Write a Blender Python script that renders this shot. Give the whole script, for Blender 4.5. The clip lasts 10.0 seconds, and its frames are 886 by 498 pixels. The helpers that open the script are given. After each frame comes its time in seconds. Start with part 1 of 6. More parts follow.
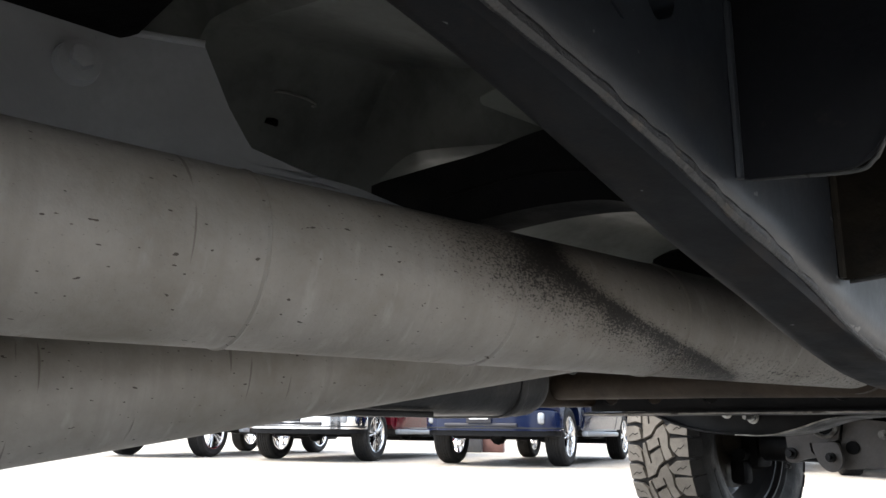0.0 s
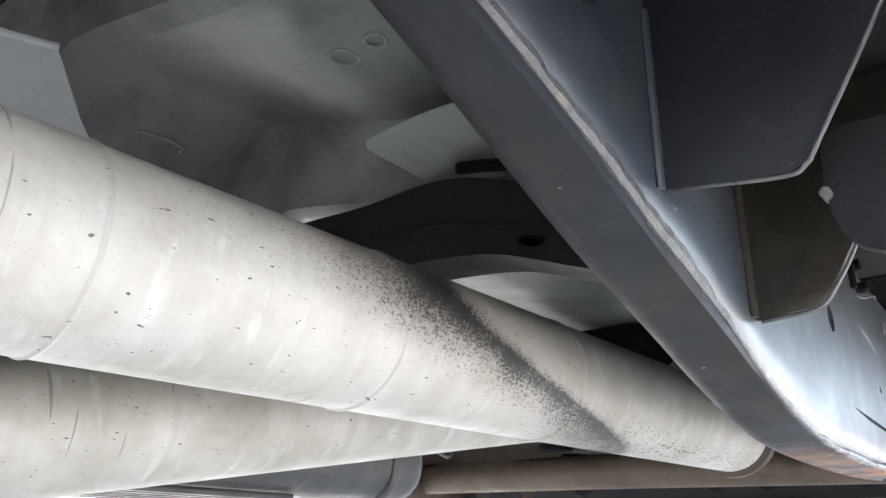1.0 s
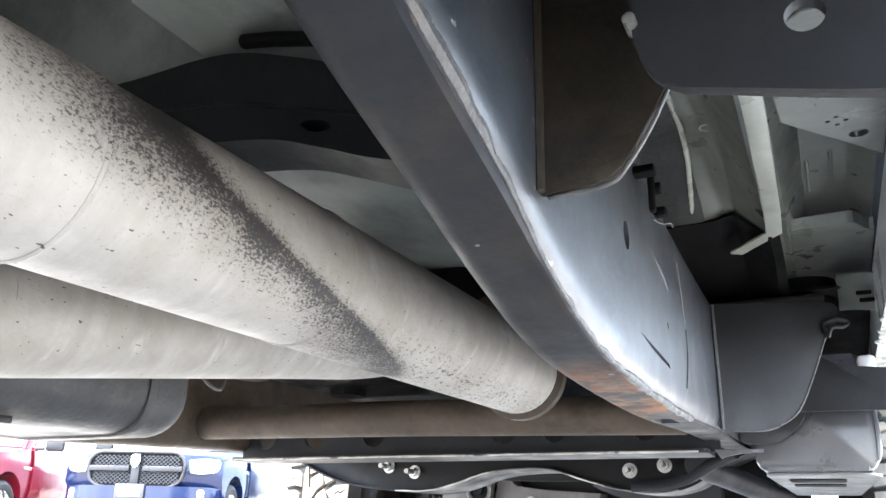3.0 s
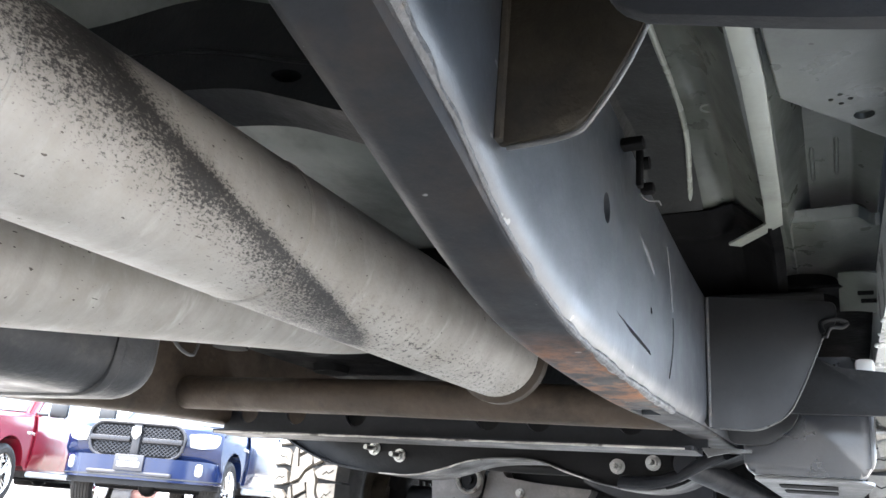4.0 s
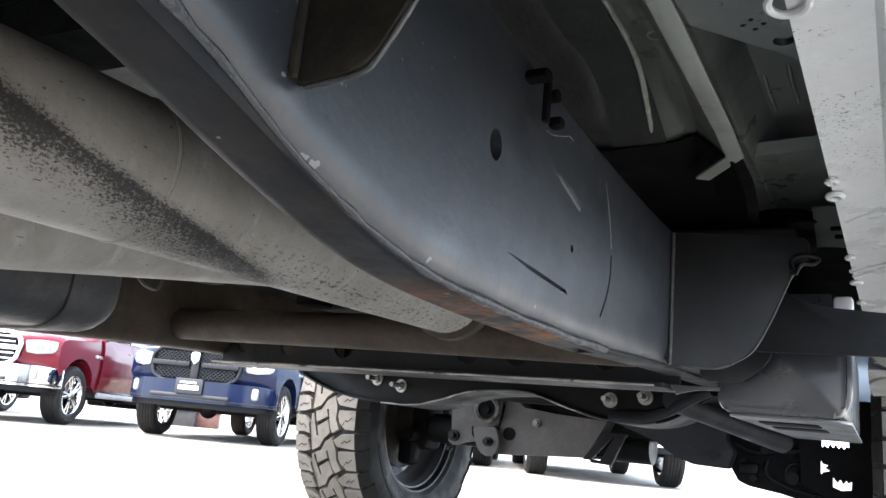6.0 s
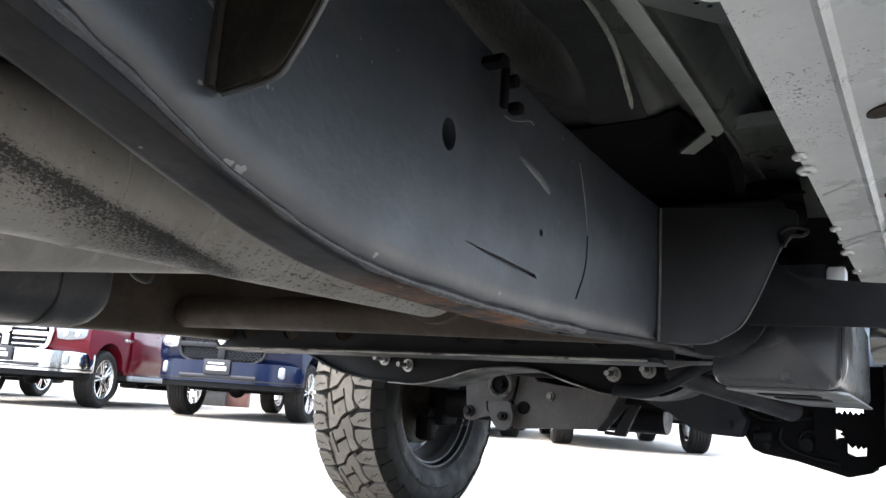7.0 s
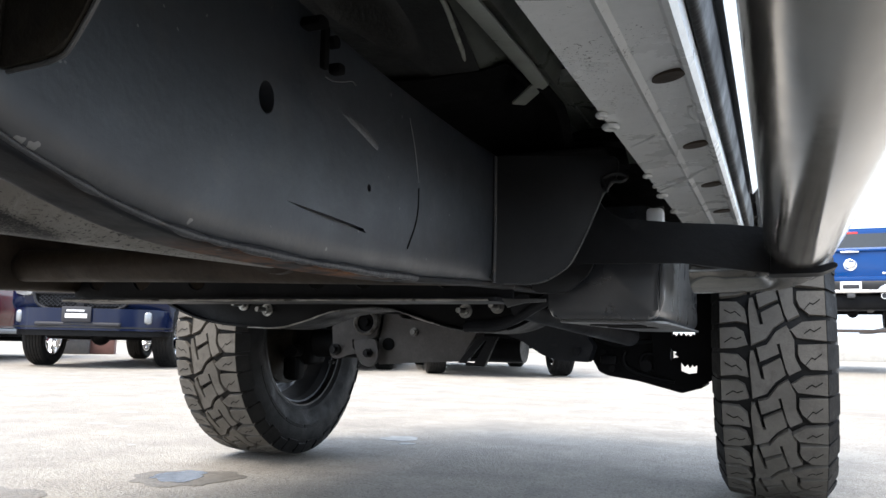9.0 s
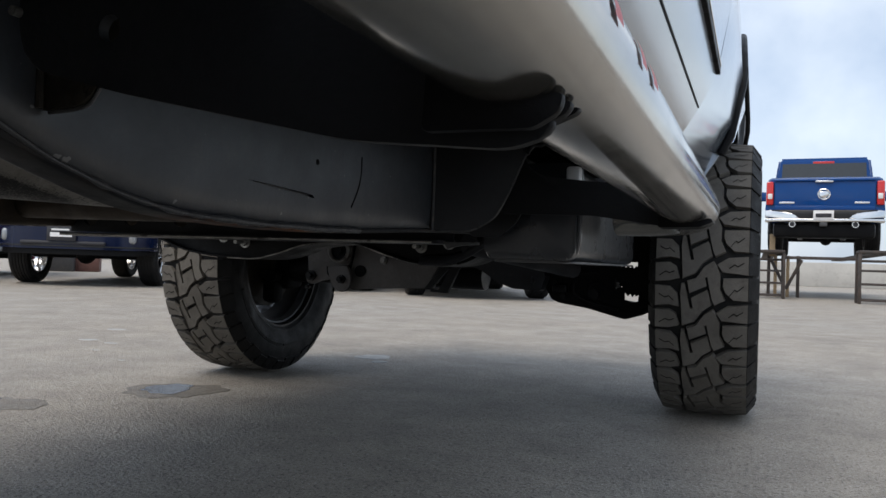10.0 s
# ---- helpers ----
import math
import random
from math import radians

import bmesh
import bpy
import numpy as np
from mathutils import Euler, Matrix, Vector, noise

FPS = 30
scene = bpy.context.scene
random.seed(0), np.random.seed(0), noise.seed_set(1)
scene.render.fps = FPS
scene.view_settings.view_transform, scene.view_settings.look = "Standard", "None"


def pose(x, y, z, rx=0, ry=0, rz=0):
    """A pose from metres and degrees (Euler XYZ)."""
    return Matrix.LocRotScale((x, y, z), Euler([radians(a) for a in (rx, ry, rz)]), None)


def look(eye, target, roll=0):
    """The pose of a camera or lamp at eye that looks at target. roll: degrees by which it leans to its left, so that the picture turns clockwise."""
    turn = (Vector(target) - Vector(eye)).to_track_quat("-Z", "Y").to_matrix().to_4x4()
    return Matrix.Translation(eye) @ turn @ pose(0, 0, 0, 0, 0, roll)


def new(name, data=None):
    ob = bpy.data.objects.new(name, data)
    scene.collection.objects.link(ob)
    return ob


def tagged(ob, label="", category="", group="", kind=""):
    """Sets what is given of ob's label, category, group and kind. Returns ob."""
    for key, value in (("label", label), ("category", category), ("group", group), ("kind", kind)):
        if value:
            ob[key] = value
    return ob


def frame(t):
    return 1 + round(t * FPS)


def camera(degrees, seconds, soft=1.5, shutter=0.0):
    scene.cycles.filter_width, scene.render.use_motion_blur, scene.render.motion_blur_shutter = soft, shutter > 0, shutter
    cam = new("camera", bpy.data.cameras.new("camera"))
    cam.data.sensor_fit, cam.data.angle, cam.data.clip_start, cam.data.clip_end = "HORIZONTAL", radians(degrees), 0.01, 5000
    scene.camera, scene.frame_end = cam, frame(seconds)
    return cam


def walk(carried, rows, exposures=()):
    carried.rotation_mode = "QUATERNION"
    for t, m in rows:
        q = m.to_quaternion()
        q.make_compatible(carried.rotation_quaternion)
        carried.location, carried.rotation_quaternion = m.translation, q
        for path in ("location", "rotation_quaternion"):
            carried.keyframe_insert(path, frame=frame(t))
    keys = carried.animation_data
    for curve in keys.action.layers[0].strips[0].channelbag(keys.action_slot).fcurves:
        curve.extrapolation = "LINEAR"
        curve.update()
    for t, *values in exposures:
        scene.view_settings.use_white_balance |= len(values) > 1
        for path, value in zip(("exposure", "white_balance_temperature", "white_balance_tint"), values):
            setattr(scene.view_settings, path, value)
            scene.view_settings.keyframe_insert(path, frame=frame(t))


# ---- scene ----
cam = camera(58.6, 10.0)
PATH = [
    (0, (0.0198, 0.1528, 0.4507), (-1.3118, 1.3238, 0.8609), 0.64),
    (0.5, (-0.0122, 0.1840, 0.4367), (-1.1795, 1.4502, 1.0254), 0.07),
    (1, (-0.0480, 0.2041, 0.4161), (-1.1132, 1.5300, 1.0640), 0.48),
    (1.5, (-0.0680, 0.2278, 0.3965), (-1.0535, 1.5978, 1.0777), 0.29),
    (2, (-0.0703, 0.2641, 0.4012), (-0.9756, 1.6920, 1.0748), 0.19),
    (2.5, (-0.0679, 0.3012, 0.3967), (-0.9003, 1.7922, 1.0264), 0.59),
    (3, (-0.0711, 0.3273, 0.3847), (-0.8214, 1.8744, 0.9813), 1.19),
    (4.5, (-0.0318, 0.4068, 0.3786), (-0.8530, 1.9311, 0.9392), 6.19),
    (5, (0.0039, 0.4313, 0.3835), (-0.8515, 1.9551, 0.8920), 6.38),
    (5.5, (0.0282, 0.4383, 0.3911), (-0.8513, 1.9661, 0.8438), 6.08),
    (7, (0.0935, 0.4634, 0.4148), (-0.8607, 1.9741, 0.7608), 3.97),
    (7.5, (0.1048, 0.4780, 0.4242), (-0.8643, 1.9868, 0.7354), 2.87),
    (8, (0.1058, 0.4836, 0.4316), (-0.8694, 1.9973, 0.6964), 1.97),
    (8.5, (0.1077, 0.4864, 0.4298), (-0.7535, 2.0711, 0.6736), 1.37),
    (9, (0.1435, 0.4533, 0.4290), (-0.5598, 2.1187, 0.6394), 1.17),
    (9.5, (0.1963, 0.3817, 0.4459), (-0.4303, 2.0874, 0.5476), 1.57),
    (10, (0.2740, 0.2959, 0.4564), (-0.3979, 1.9871, 0.4869), 1.87),
]
EXPOSURE = [(0, 2.35, 6650, 10), (0.5, 4.30, 6330, 10), (1, 4.88, 6290, 10), (2, 4.63, 6300, 10), (3, 4.82, 6290, 10), (4.5, 4.04, 6350, 10), (5.5, 3.48, 6350, 10), (7, 2.75, 6450, 10), (8, 2.22, 6500, 10), (8.5, 2.06, 6500, 10), (9, 1.90, 6500, 10), (9.5, 1.36, 6500, 10), (10, 0.46, 6550, 10)]
walk(cam, [(t, look(eye, target, roll)) for t, eye, target, roll in PATH], EXPOSURE)

# ---- light: an overcast sky and a weak, wide sun ----
SUN_UP, SUN_ROUND = radians(58), radians(200)
world = bpy.data.worlds.new("sky")
scene.world = world
world.use_nodes = True
wn, wl = world.node_tree.nodes, world.node_tree.links
sky = wn.new("ShaderNodeTexSky")
sky.sky_type, sky.sun_disc = "NISHITA", False
sky.sun_elevation, sky.sun_rotation = SUN_UP, SUN_ROUND
sky.air_density, sky.dust_density = 1.0, 2.0
cloud = wn.new("ShaderNodeTexNoise")
cloud.inputs["Scale"].default_value, cloud.inputs["Detail"].default_value = 4.5, 7.0
cloud_ramp = wn.new("ShaderNodeValToRGB")
cloud_ramp.color_ramp.elements[0].position, cloud_ramp.color_ramp.elements[0].color = 0.36, (4.2, 5.2, 6.8, 1)
cloud_ramp.color_ramp.elements[1].position, cloud_ramp.color_ramp.elements[1].color = 0.66, (8.6, 9.2, 9.9, 1)
wl.new(cloud.outputs["Fac"], cloud_ramp.inputs["Fac"])
wmix = wn.new("ShaderNodeMix")
wmix.data_type = "RGBA"
wmix.inputs["Factor"].default_value = 0.62
wl.new(sky.outputs["Color"], wmix.inputs["A"])
wl.new(cloud_ramp.outputs["Color"], wmix.inputs["B"])
wl.new(wmix.outputs["Result"], wn["Background"].inputs["Color"])
wn["Background"].inputs["Strength"].default_value = 0.105
sun = new("sun", bpy.data.lights.new("sun", "SUN"))
sun.data.energy, sun.data.angle, sun.data.color = 1.6, radians(42), (1.0, 0.92, 0.82)
sun.matrix_world = look((0, 0, 0), (-math.sin(SUN_ROUND) * math.cos(SUN_UP), -math.cos(SUN_ROUND) * math.cos(SUN_UP), -math.sin(SUN_UP)))


# ---- materials ----
def material(name):
    m = bpy.data.materials.new(name)
    m.use_nodes = True
    return m, m.node_tree.nodes, m.node_tree.links, m.node_tree.nodes["Principled BSDF"]


def mixer(n, l, a, b, fac):
    """A colour mix of two colours or sockets by a factor socket."""
    mx = n.new("ShaderNodeMix")
    mx.data_type = "RGBA"
    for key, value in (("A", a), ("B", b)):
        if isinstance(value, tuple):
            mx.inputs[key].default_value = (*value, 1)
        else:
            l.new(value, mx.inputs[key])
    l.new(fac, mx.inputs["Factor"])
    return mx.outputs["Result"]


def noisy(n, l, scale, low, high, detail=5.0, rough=0.6, stretch=None):
    """A noise in object space, spread from 0 at low to 1 at high."""
    co = n.new("ShaderNodeTexCoord").outputs["Object"]
    if stretch:
        mp = n.new("ShaderNodeMapping")
        mp.inputs["Scale"].default_value = stretch
        l.new(co, mp.inputs["Vector"])
        co = mp.outputs["Vector"]
    tx = n.new("ShaderNodeTexNoise")
    tx.inputs["Scale"].default_value, tx.inputs["Detail"].default_value, tx.inputs["Roughness"].default_value = scale, detail, rough
    l.new(co, tx.inputs["Vector"])
    mr = n.new("ShaderNodeMapRange")
    mr.inputs["From Min"].default_value, mr.inputs["From Max"].default_value = low, high
    l.new(tx.outputs["Fac"], mr.inputs["Value"])
    return mr.outputs["Result"]


def surface(name, a, b, rough=0.5, metal=0.0, scale=6.0, fine=90.0, bump=0.15, coat=0.0, dirt=None, dirt_low=0.55, dirt_high=0.7, dirt_scale=14.0, rough_span=0.15, depth=0.002, spec=0.5):
    """Two tones in large patches, a fine grain in colour, gloss and relief, and if asked a dirt of its own colour."""
    m, n, l, p = material(name)
    big = noisy(n, l, scale, 0.35, 0.65)
    grain = noisy(n, l, fine, 0.3, 0.7, 4.0)
    col = mixer(n, l, a, b, big)
    dark = tuple(c * 0.78 for c in a)
    gm = n.new("ShaderNodeMath")
    gm.operation, gm.inputs[1].default_value = "MULTIPLY", 0.45
    l.new(grain, gm.inputs[0])
    col = mixer(n, l, col, dark, gm.outputs[0])
    if dirt:
        col = mixer(n, l, col, dirt, noisy(n, l, dirt_scale, dirt_low, dirt_high, 8.0, 0.7))
    l.new(col, p.inputs["Base Color"])
    rr = n.new("ShaderNodeMapRange")
    rr.inputs["To Min"].default_value, rr.inputs["To Max"].default_value = max(0.02, rough - rough_span), min(1.0, rough + rough_span)
    l.new(noisy(n, l, scale * 2.3, 0.3, 0.7), rr.inputs["Value"])
    l.new(rr.outputs["Result"], p.inputs["Roughness"])
    p.inputs["Metallic"].default_value, p.inputs["Specular IOR Level"].default_value = metal, spec
    p.inputs["Coat Weight"].default_value, p.inputs["Coat Roughness"].default_value = coat, max(0.03, rough * 0.8)
    if bump:
        bp = n.new("ShaderNodeBump")
        bp.inputs["Strength"].default_value, bp.inputs["Distance"].default_value = bump, depth
        l.new(grain, bp.inputs["Height"])
        l.new(bp.outputs["Normal"], p.inputs["Normal"])
    return m


def plain(name, col, rough=0.5, metal=0.0, coat=0.0):
    m, n, l, p = material(name)
    l.new(mixer(n, l, col, tuple(c * 0.85 for c in col), noisy(n, l, 12.0, 0.3, 0.7)), p.inputs["Base Color"])
    p.inputs["Roughness"].default_value, p.inputs["Metallic"].default_value, p.inputs["Coat Weight"].default_value = rough, metal, coat
    return m


FRAME = surface("frame_paint", (0.010, 0.011, 0.014), (0.016, 0.017, 0.020), 0.52, 0.0, 5.0, 120.0, 0.12, 0.0, (0.035, 0.033, 0.031), 0.62, 0.78, 30.0, spec=0.2)
BLACK = surface("black_paint", (0.005, 0.005, 0.006), (0.009, 0.009, 0.009), 0.48, 0.0, 7.0, 140.0, 0.15, 0.0, (0.022, 0.021, 0.019), 0.64, 0.80, 22.0, spec=0.12)
ARMPAINT = surface("satin_black_arm", (0.0058, 0.0063, 0.0074), (0.0085, 0.009, 0.0102), 0.6, 0.0, 7.0, 160.0, 0.15, 0.0, (0.028, 0.027, 0.026), 0.62, 0.80, 26.0, spec=0.28)
# near black, for black parts and for hollows whose shade is painted in
DEEP = surface("black_parts_and_shade", (0.0035, 0.0035, 0.004), (0.006, 0.006, 0.006), 0.75, 0.0, 7.0, 140.0, 0.2, 0.0, (0.012, 0.011, 0.010), 0.64, 0.80, 22.0, spec=0.08)
BROWN = surface("dusty_rusty_steel", (0.044, 0.033, 0.024), (0.066, 0.049, 0.036), 0.62, 0.0, 9.0, 90.0, 0.25, 0.0, (0.026, 0.021, 0.016), 0.52, 0.7, 16.0, spec=0.25)
GRIMY = surface("grimy_brown_steel", (0.024, 0.020, 0.0145), (0.038, 0.031, 0.022), 0.6, 0.0, 16.0, 120.0, 0.3, 0.0, (0.016, 0.014, 0.012), 0.5, 0.66, 22.0, spec=0.25)
WORN = surface("worn_bare_steel", (0.22, 0.215, 0.20), (0.06, 0.056, 0.052), 0.5, 0.5, 30.0, 160.0, 0.3, 0.0, (0.05, 0.04, 0.035), 0.5, 0.62, 18.0)
BAREEDGE = surface("bare_scraped_edge", (0.50, 0.48, 0.44), (0.16, 0.15, 0.14), 0.5, 0.1, 25.0, 160.0, 0.3, 0.0, (0.05, 0.045, 0.04), 0.56, 0.66, 30.0)
EDGE = surface("worn_plate_edge", (0.10, 0.10, 0.10), (0.05, 0.05, 0.05), 0.4, 0.2, 30.0, 200.0, 0.2)
WELD = surface("weld_bead", (0.040, 0.041, 0.044), (0.024, 0.025, 0.027), 0.46, 0.0, 60.0, 240.0, 0.4, 0.3, (0.09, 0.075, 0.060), 0.56, 0.68, 40.0)
STREAK = surface("scraped_paint", (0.11, 0.115, 0.12), (0.06, 0.062, 0.066), 0.5, 0.0, 40.0, 200.0, 0.2)
SAGE = surface("underbody_paint", (0.33, 0.345, 0.305), (0.25, 0.262, 0.23), 0.34, 0.0, 5.0, 110.0, 0.08, 0.35, (0.115, 0.112, 0.098), 0.56, 0.86, 12.0)
PANPAINT = surface("dull_pan_paint", (0.235, 0.252, 0.236), (0.142, 0.157, 0.150), 0.5, 0.0, 3.0, 110.0, 0.08, 0.0, (0.060, 0.064, 0.060), 0.46, 0.86, 6.0, spec=0.4)
WAXED = surface("waxed_underbody", (0.096, 0.103, 0.086), (0.056, 0.060, 0.051), 0.36, 0.0, 9.0, 110.0, 0.12, 0.3, (0.020, 0.021, 0.020), 0.54, 0.72, 7.0)
# dark tone that stands in for shade along the floor's edge
EDGE_SHADE = surface("dark_edge_shade", (0.030, 0.031, 0.030), (0.017, 0.018, 0.018), 0.5, 0.0, 9.0, 110.0, 0.3, 0.0, (0.016, 0.016, 0.016), 0.5, 0.72, 14.0, spec=0.3)
SILVER = surface("rocker_paint", (0.72, 0.73, 0.72), (0.64, 0.64, 0.63), 0.32, 0.0, 6.0, 110.0, 0.12, 0.5, (0.14, 0.13, 0.12), 0.66, 0.72, 95.0)
sn, sl = SILVER.node_tree.nodes, SILVER.node_tree.links
speck = sn.new("ShaderNodeMath")
speck.operation, speck.use_clamp = "MULTIPLY", True
sl.new(noisy(sn, sl, 420.0, 0.64, 0.67, 2.0, 0.5), speck.inputs[0])
sl.new(noisy(sn, sl, 8.0, 0.50, 0.60, 3.0), speck.inputs[1])
sp = sn["Principled BSDF"]
sl.new(mixer(sn, sl, sp.inputs["Base Color"].links[0].from_socket, (0.05, 0.045, 0.04), speck.outputs[0]), sp.inputs["Base Color"])
PLASTIC = surface("black_plastic", (0.012, 0.0125, 0.014), (0.019, 0.0195, 0.021), 0.45, 0.0, 8.0, 200.0, 0.04, 0.0, (0.05, 0.047, 0.044), 0.62, 0.82, 12.0, spec=0.35)
TANKPLASTIC = surface("tank_plastic", (0.017, 0.0195, 0.024), (0.024, 0.0265, 0.031), 0.30, 0.0, 8.0, 200.0, 0.06, 0.8, rough_span=0.05)
TRAY = surface("scuffed_tray_plastic", (0.085, 0.088, 0.093), (0.12, 0.12, 0.12), 0.45, 0.0, 8.0, 150.0, 0.15)
GREYPLASTIC = surface("grey_plastic", (0.048, 0.050, 0.054), (0.070, 0.070, 0.070), 0.45, 0.0, 8.0, 150.0, 0.15, 0.0, (0.10, 0.092, 0.083), 0.58, 0.8, 14.0, spec=0.4)
GUARD = surface("dusty_guard_plastic", (0.028, 0.030, 0.033), (0.042, 0.042, 0.043), 0.5, 0.0, 8.0, 150.0, 0.2, 0.0, (0.075, 0.070, 0.064), 0.56, 0.8, 16.0, spec=0.35)
GALV = surface("galvanised_sheet", (0.40, 0.42, 0.44), (0.32, 0.335, 0.35), 0.42, 0.0, 8.0, 120.0, 0.1)
RUBBER = surface("tread_rubber", (0.116, 0.107, 0.095), (0.160, 0.148, 0.131), 0.85, 0.0, 10.0, 160.0, 0.3, 0.0, (0.085, 0.078, 0.07), 0.52, 0.75, 26.0, spec=0.25)
SIDEWALL = surface("sidewall_rubber", (0.0075, 0.0075, 0.0078), (0.012, 0.0115, 0.011), 0.62, 0.0, 9.0, 160.0, 0.25, 0.0, (0.024, 0.021, 0.018), 0.60, 0.82, 14.0, spec=0.25)
ALLOY = surface("dark_alloy", (0.010, 0.010, 0.011), (0.017, 0.017, 0.017), 0.4, 0.2, 8.0, 120.0, 0.1)
BRIGHT = surface("bright_zinc", (0.40, 0.40, 0.385), (0.30, 0.295, 0.28), 0.38, 0.8, 30.0, 200.0, 0.2)
CHROME = surface("chrome", (0.80, 0.80, 0.80), (0.72, 0.72, 0.72), 0.10, 1.0, 5.0, 80.0, 0.02, rough_span=0.05)
STAINLESS = surface("dusty_stainless_tube", (0.47, 0.45, 0.41), (0.39, 0.37, 0.335), 0.13, 0.9, 4.0, 70.0, 0.02, 0.0, (0.36, 0.335, 0.29), 0.55, 0.85, 8.0, rough_span=0.05)
WHITEPAINT = surface("pale_silver_paint", (0.34, 0.385, 0.44), (0.31, 0.352, 0.405), 0.13, 0.5, 3.0, 300.0, 0.02, 0.6, rough_span=0.04)
REDTAPE = plain("red_tape", (0.55, 0.02, 0.015), 0.4)
DARKGLASS = plain("dark_glass", (0.02, 0.025, 0.028), 0.05, 0.0, 0.5)
WHITECARD = plain("white_card", (0.75, 0.75, 0.75), 0.5)
DARKCARD = plain("dark_card", (0.02, 0.02, 0.025), 0.5)
REDLENS = plain("red_lens", (0.55, 0.015, 0.012), 0.12, 0.0, 0.5)
AMBER = plain("amber_lens", (0.75, 0.28, 0.03), 0.15, 0.0, 0.5)
LAMPGLASS = plain("headlight_glass", (0.30, 0.315, 0.33), 0.08, 0.3, 0.6)
GRILLEGREY = surface("grey_satin_chrome", (0.020, 0.020, 0.023), (0.014, 0.014, 0.016), 0.35, 0.0, 6.0, 200.0, 0.03, spec=0.3)
BRICKRED = surface("brick_red_resin", (0.16, 0.075, 0.06), (0.12, 0.06, 0.05), 0.7, 0.0, 5.0, 60.0, 0.2)
CONCRETE = surface("pale_concrete", (0.48, 0.47, 0.44), (0.40, 0.39, 0.37), 0.8, 0.0, 1.2, 30.0, 0.2, 0.0, (0.3, 0.28, 0.26), 0.55, 0.8, 3.0)


def exhaust_material(name, sooty):
    """Dull aluminised tube: pits, faint rings, a sooty slanting stain with a grainy edge."""
    m, n, l, p = material(name)
    big = noisy(n, l, 11.0, 0.33, 0.67, 8.0, 0.68)
    grain = noisy(n, l, 160.0, 0.3, 0.7, 4.0)
    col = mixer(n, l, (0.338, 0.322, 0.300), (0.232, 0.214, 0.187), big)
    streak = noisy(n, l, 14.0, 0.5, 1.1, 5.0, 0.65, (0.7, 2.2, 0.7))
    col = mixer(n, l, col, (0.23, 0.213, 0.19), streak)
    col = mixer(n, l, col, (0.385, 0.371, 0.35), noisy(n, l, 38.0, 0.60, 0.78, 4.0, 0.6, (0.5, 1.6, 0.5)))
    hair = noisy(n, l, 26.0, 0.735, 0.76, 2.0, 0.4, (0.35, 6.0, 0.35))
    col = mixer(n, l, col, (0.17, 0.155, 0.14), hair)
    col = mixer(n, l, col, (0.20, 0.185, 0.165), noisy(n, l, 24.0, 0.66, 0.86, 6.0, 0.65))
    bands = noisy(n, l, 9.0, 0.50, 0.95, 3.0, 0.6, (0.15, 7.0, 0.15))
    col = mixer(n, l, col, (0.235, 0.22, 0.198), bands)
    pits = noisy(n, l, 370.0, 0.74, 0.76, 1.0, 0.5, (1.0, 0.42, 1.0))
    col = mixer(n, l, col, (0.07, 0.06, 0.05), pits)
    # the stain: a band that slants round the tube, about one and a quarter metres behind the axle
    co = n.new("ShaderNodeTexCoord").outputs["Object"]
    sep = n.new("ShaderNodeSeparateXYZ")
    l.new(co, sep.inputs[0])
    wob = n.new("ShaderNodeMath")
    wob.operation, wob.inputs[1].default_value, wob.inputs[2].default_value = "MULTIPLY_ADD", 3.0, 0.0
    l.new(sep.outputs["Z"], wob.inputs[0])
    bow = n.new("ShaderNodeMath")
    bow.operation, bow.inputs[1].default_value = "SUBTRACT", 0.555
    l.new(sep.outputs["Z"], bow.inputs[0])
    square = n.new("ShaderNodeMath")
    square.operation = "MULTIPLY"
    l.new(bow.outputs[0], square.inputs[0])
    l.new(bow.outputs[0], square.inputs[1])
    bent = n.new("ShaderNodeMath")
    bent.operation, bent.inputs[1].default_value = "MULTIPLY_ADD", -50.0
    l.new(square.outputs[0], bent.inputs[0])
    l.new(wob.outputs[0], bent.inputs[2])
    along = n.new("ShaderNodeMath")
    along.operation = "ADD"
    l.new(sep.outputs["Y"], along.inputs[0])
    l.new(bent.outputs[0], along.inputs[1])
    band = n.new("ShaderNodeValToRGB")
    band.color_ramp.elements[0].position, band.color_ramp.elements[0].color = 0.0, (0, 0, 0, 1)
    band.color_ramp.elements[1].position, band.color_ramp.elements[1].color = 1.0, (0, 0, 0, 1)
    for at, value in ((0.35, 0.05), (0.44, 0.22), (0.50, 0.36), (0.56, 0.48), (0.61, 0.61), (0.650, 0.80), (0.690, 0.90), (0.715, 0.48), (0.75, 0.14), (0.84, 0.0)):
        el = band.color_ramp.elements.new(at)
        el.color = (value, value, value, 1)
    r = n.new("ShaderNodeMapRange")
    r.inputs["From Min"].default_value, r.inputs["From Max"].default_value = STAIN - 0.42, STAIN + 0.18
    l.new(along.outputs[0], r.inputs["Value"])
    l.new(r.outputs["Result"], band.inputs["Fac"])
    patchy = n.new("ShaderNodeMath")
    patchy.operation, patchy.inputs[1].default_value, patchy.inputs[2].default_value = "MULTIPLY_ADD", 0.42, 0.72
    l.new(noisy(n, l, 17.0, 0.36, 0.64, 3.0), patchy.inputs[0])
    worn = n.new("ShaderNodeMath")
    worn.operation = "MULTIPLY"
    l.new(band.outputs["Color"], worn.inputs[0])
    l.new(patchy.outputs[0], worn.inputs[1])
    grit = n.new("ShaderNodeMath")
    grit.operation = "ADD"
    l.new(worn.outputs[0], grit.inputs[0])
    gritty = n.new("ShaderNodeMath")
    gritty.operation, gritty.inputs[1].default_value = "MULTIPLY", 0.95
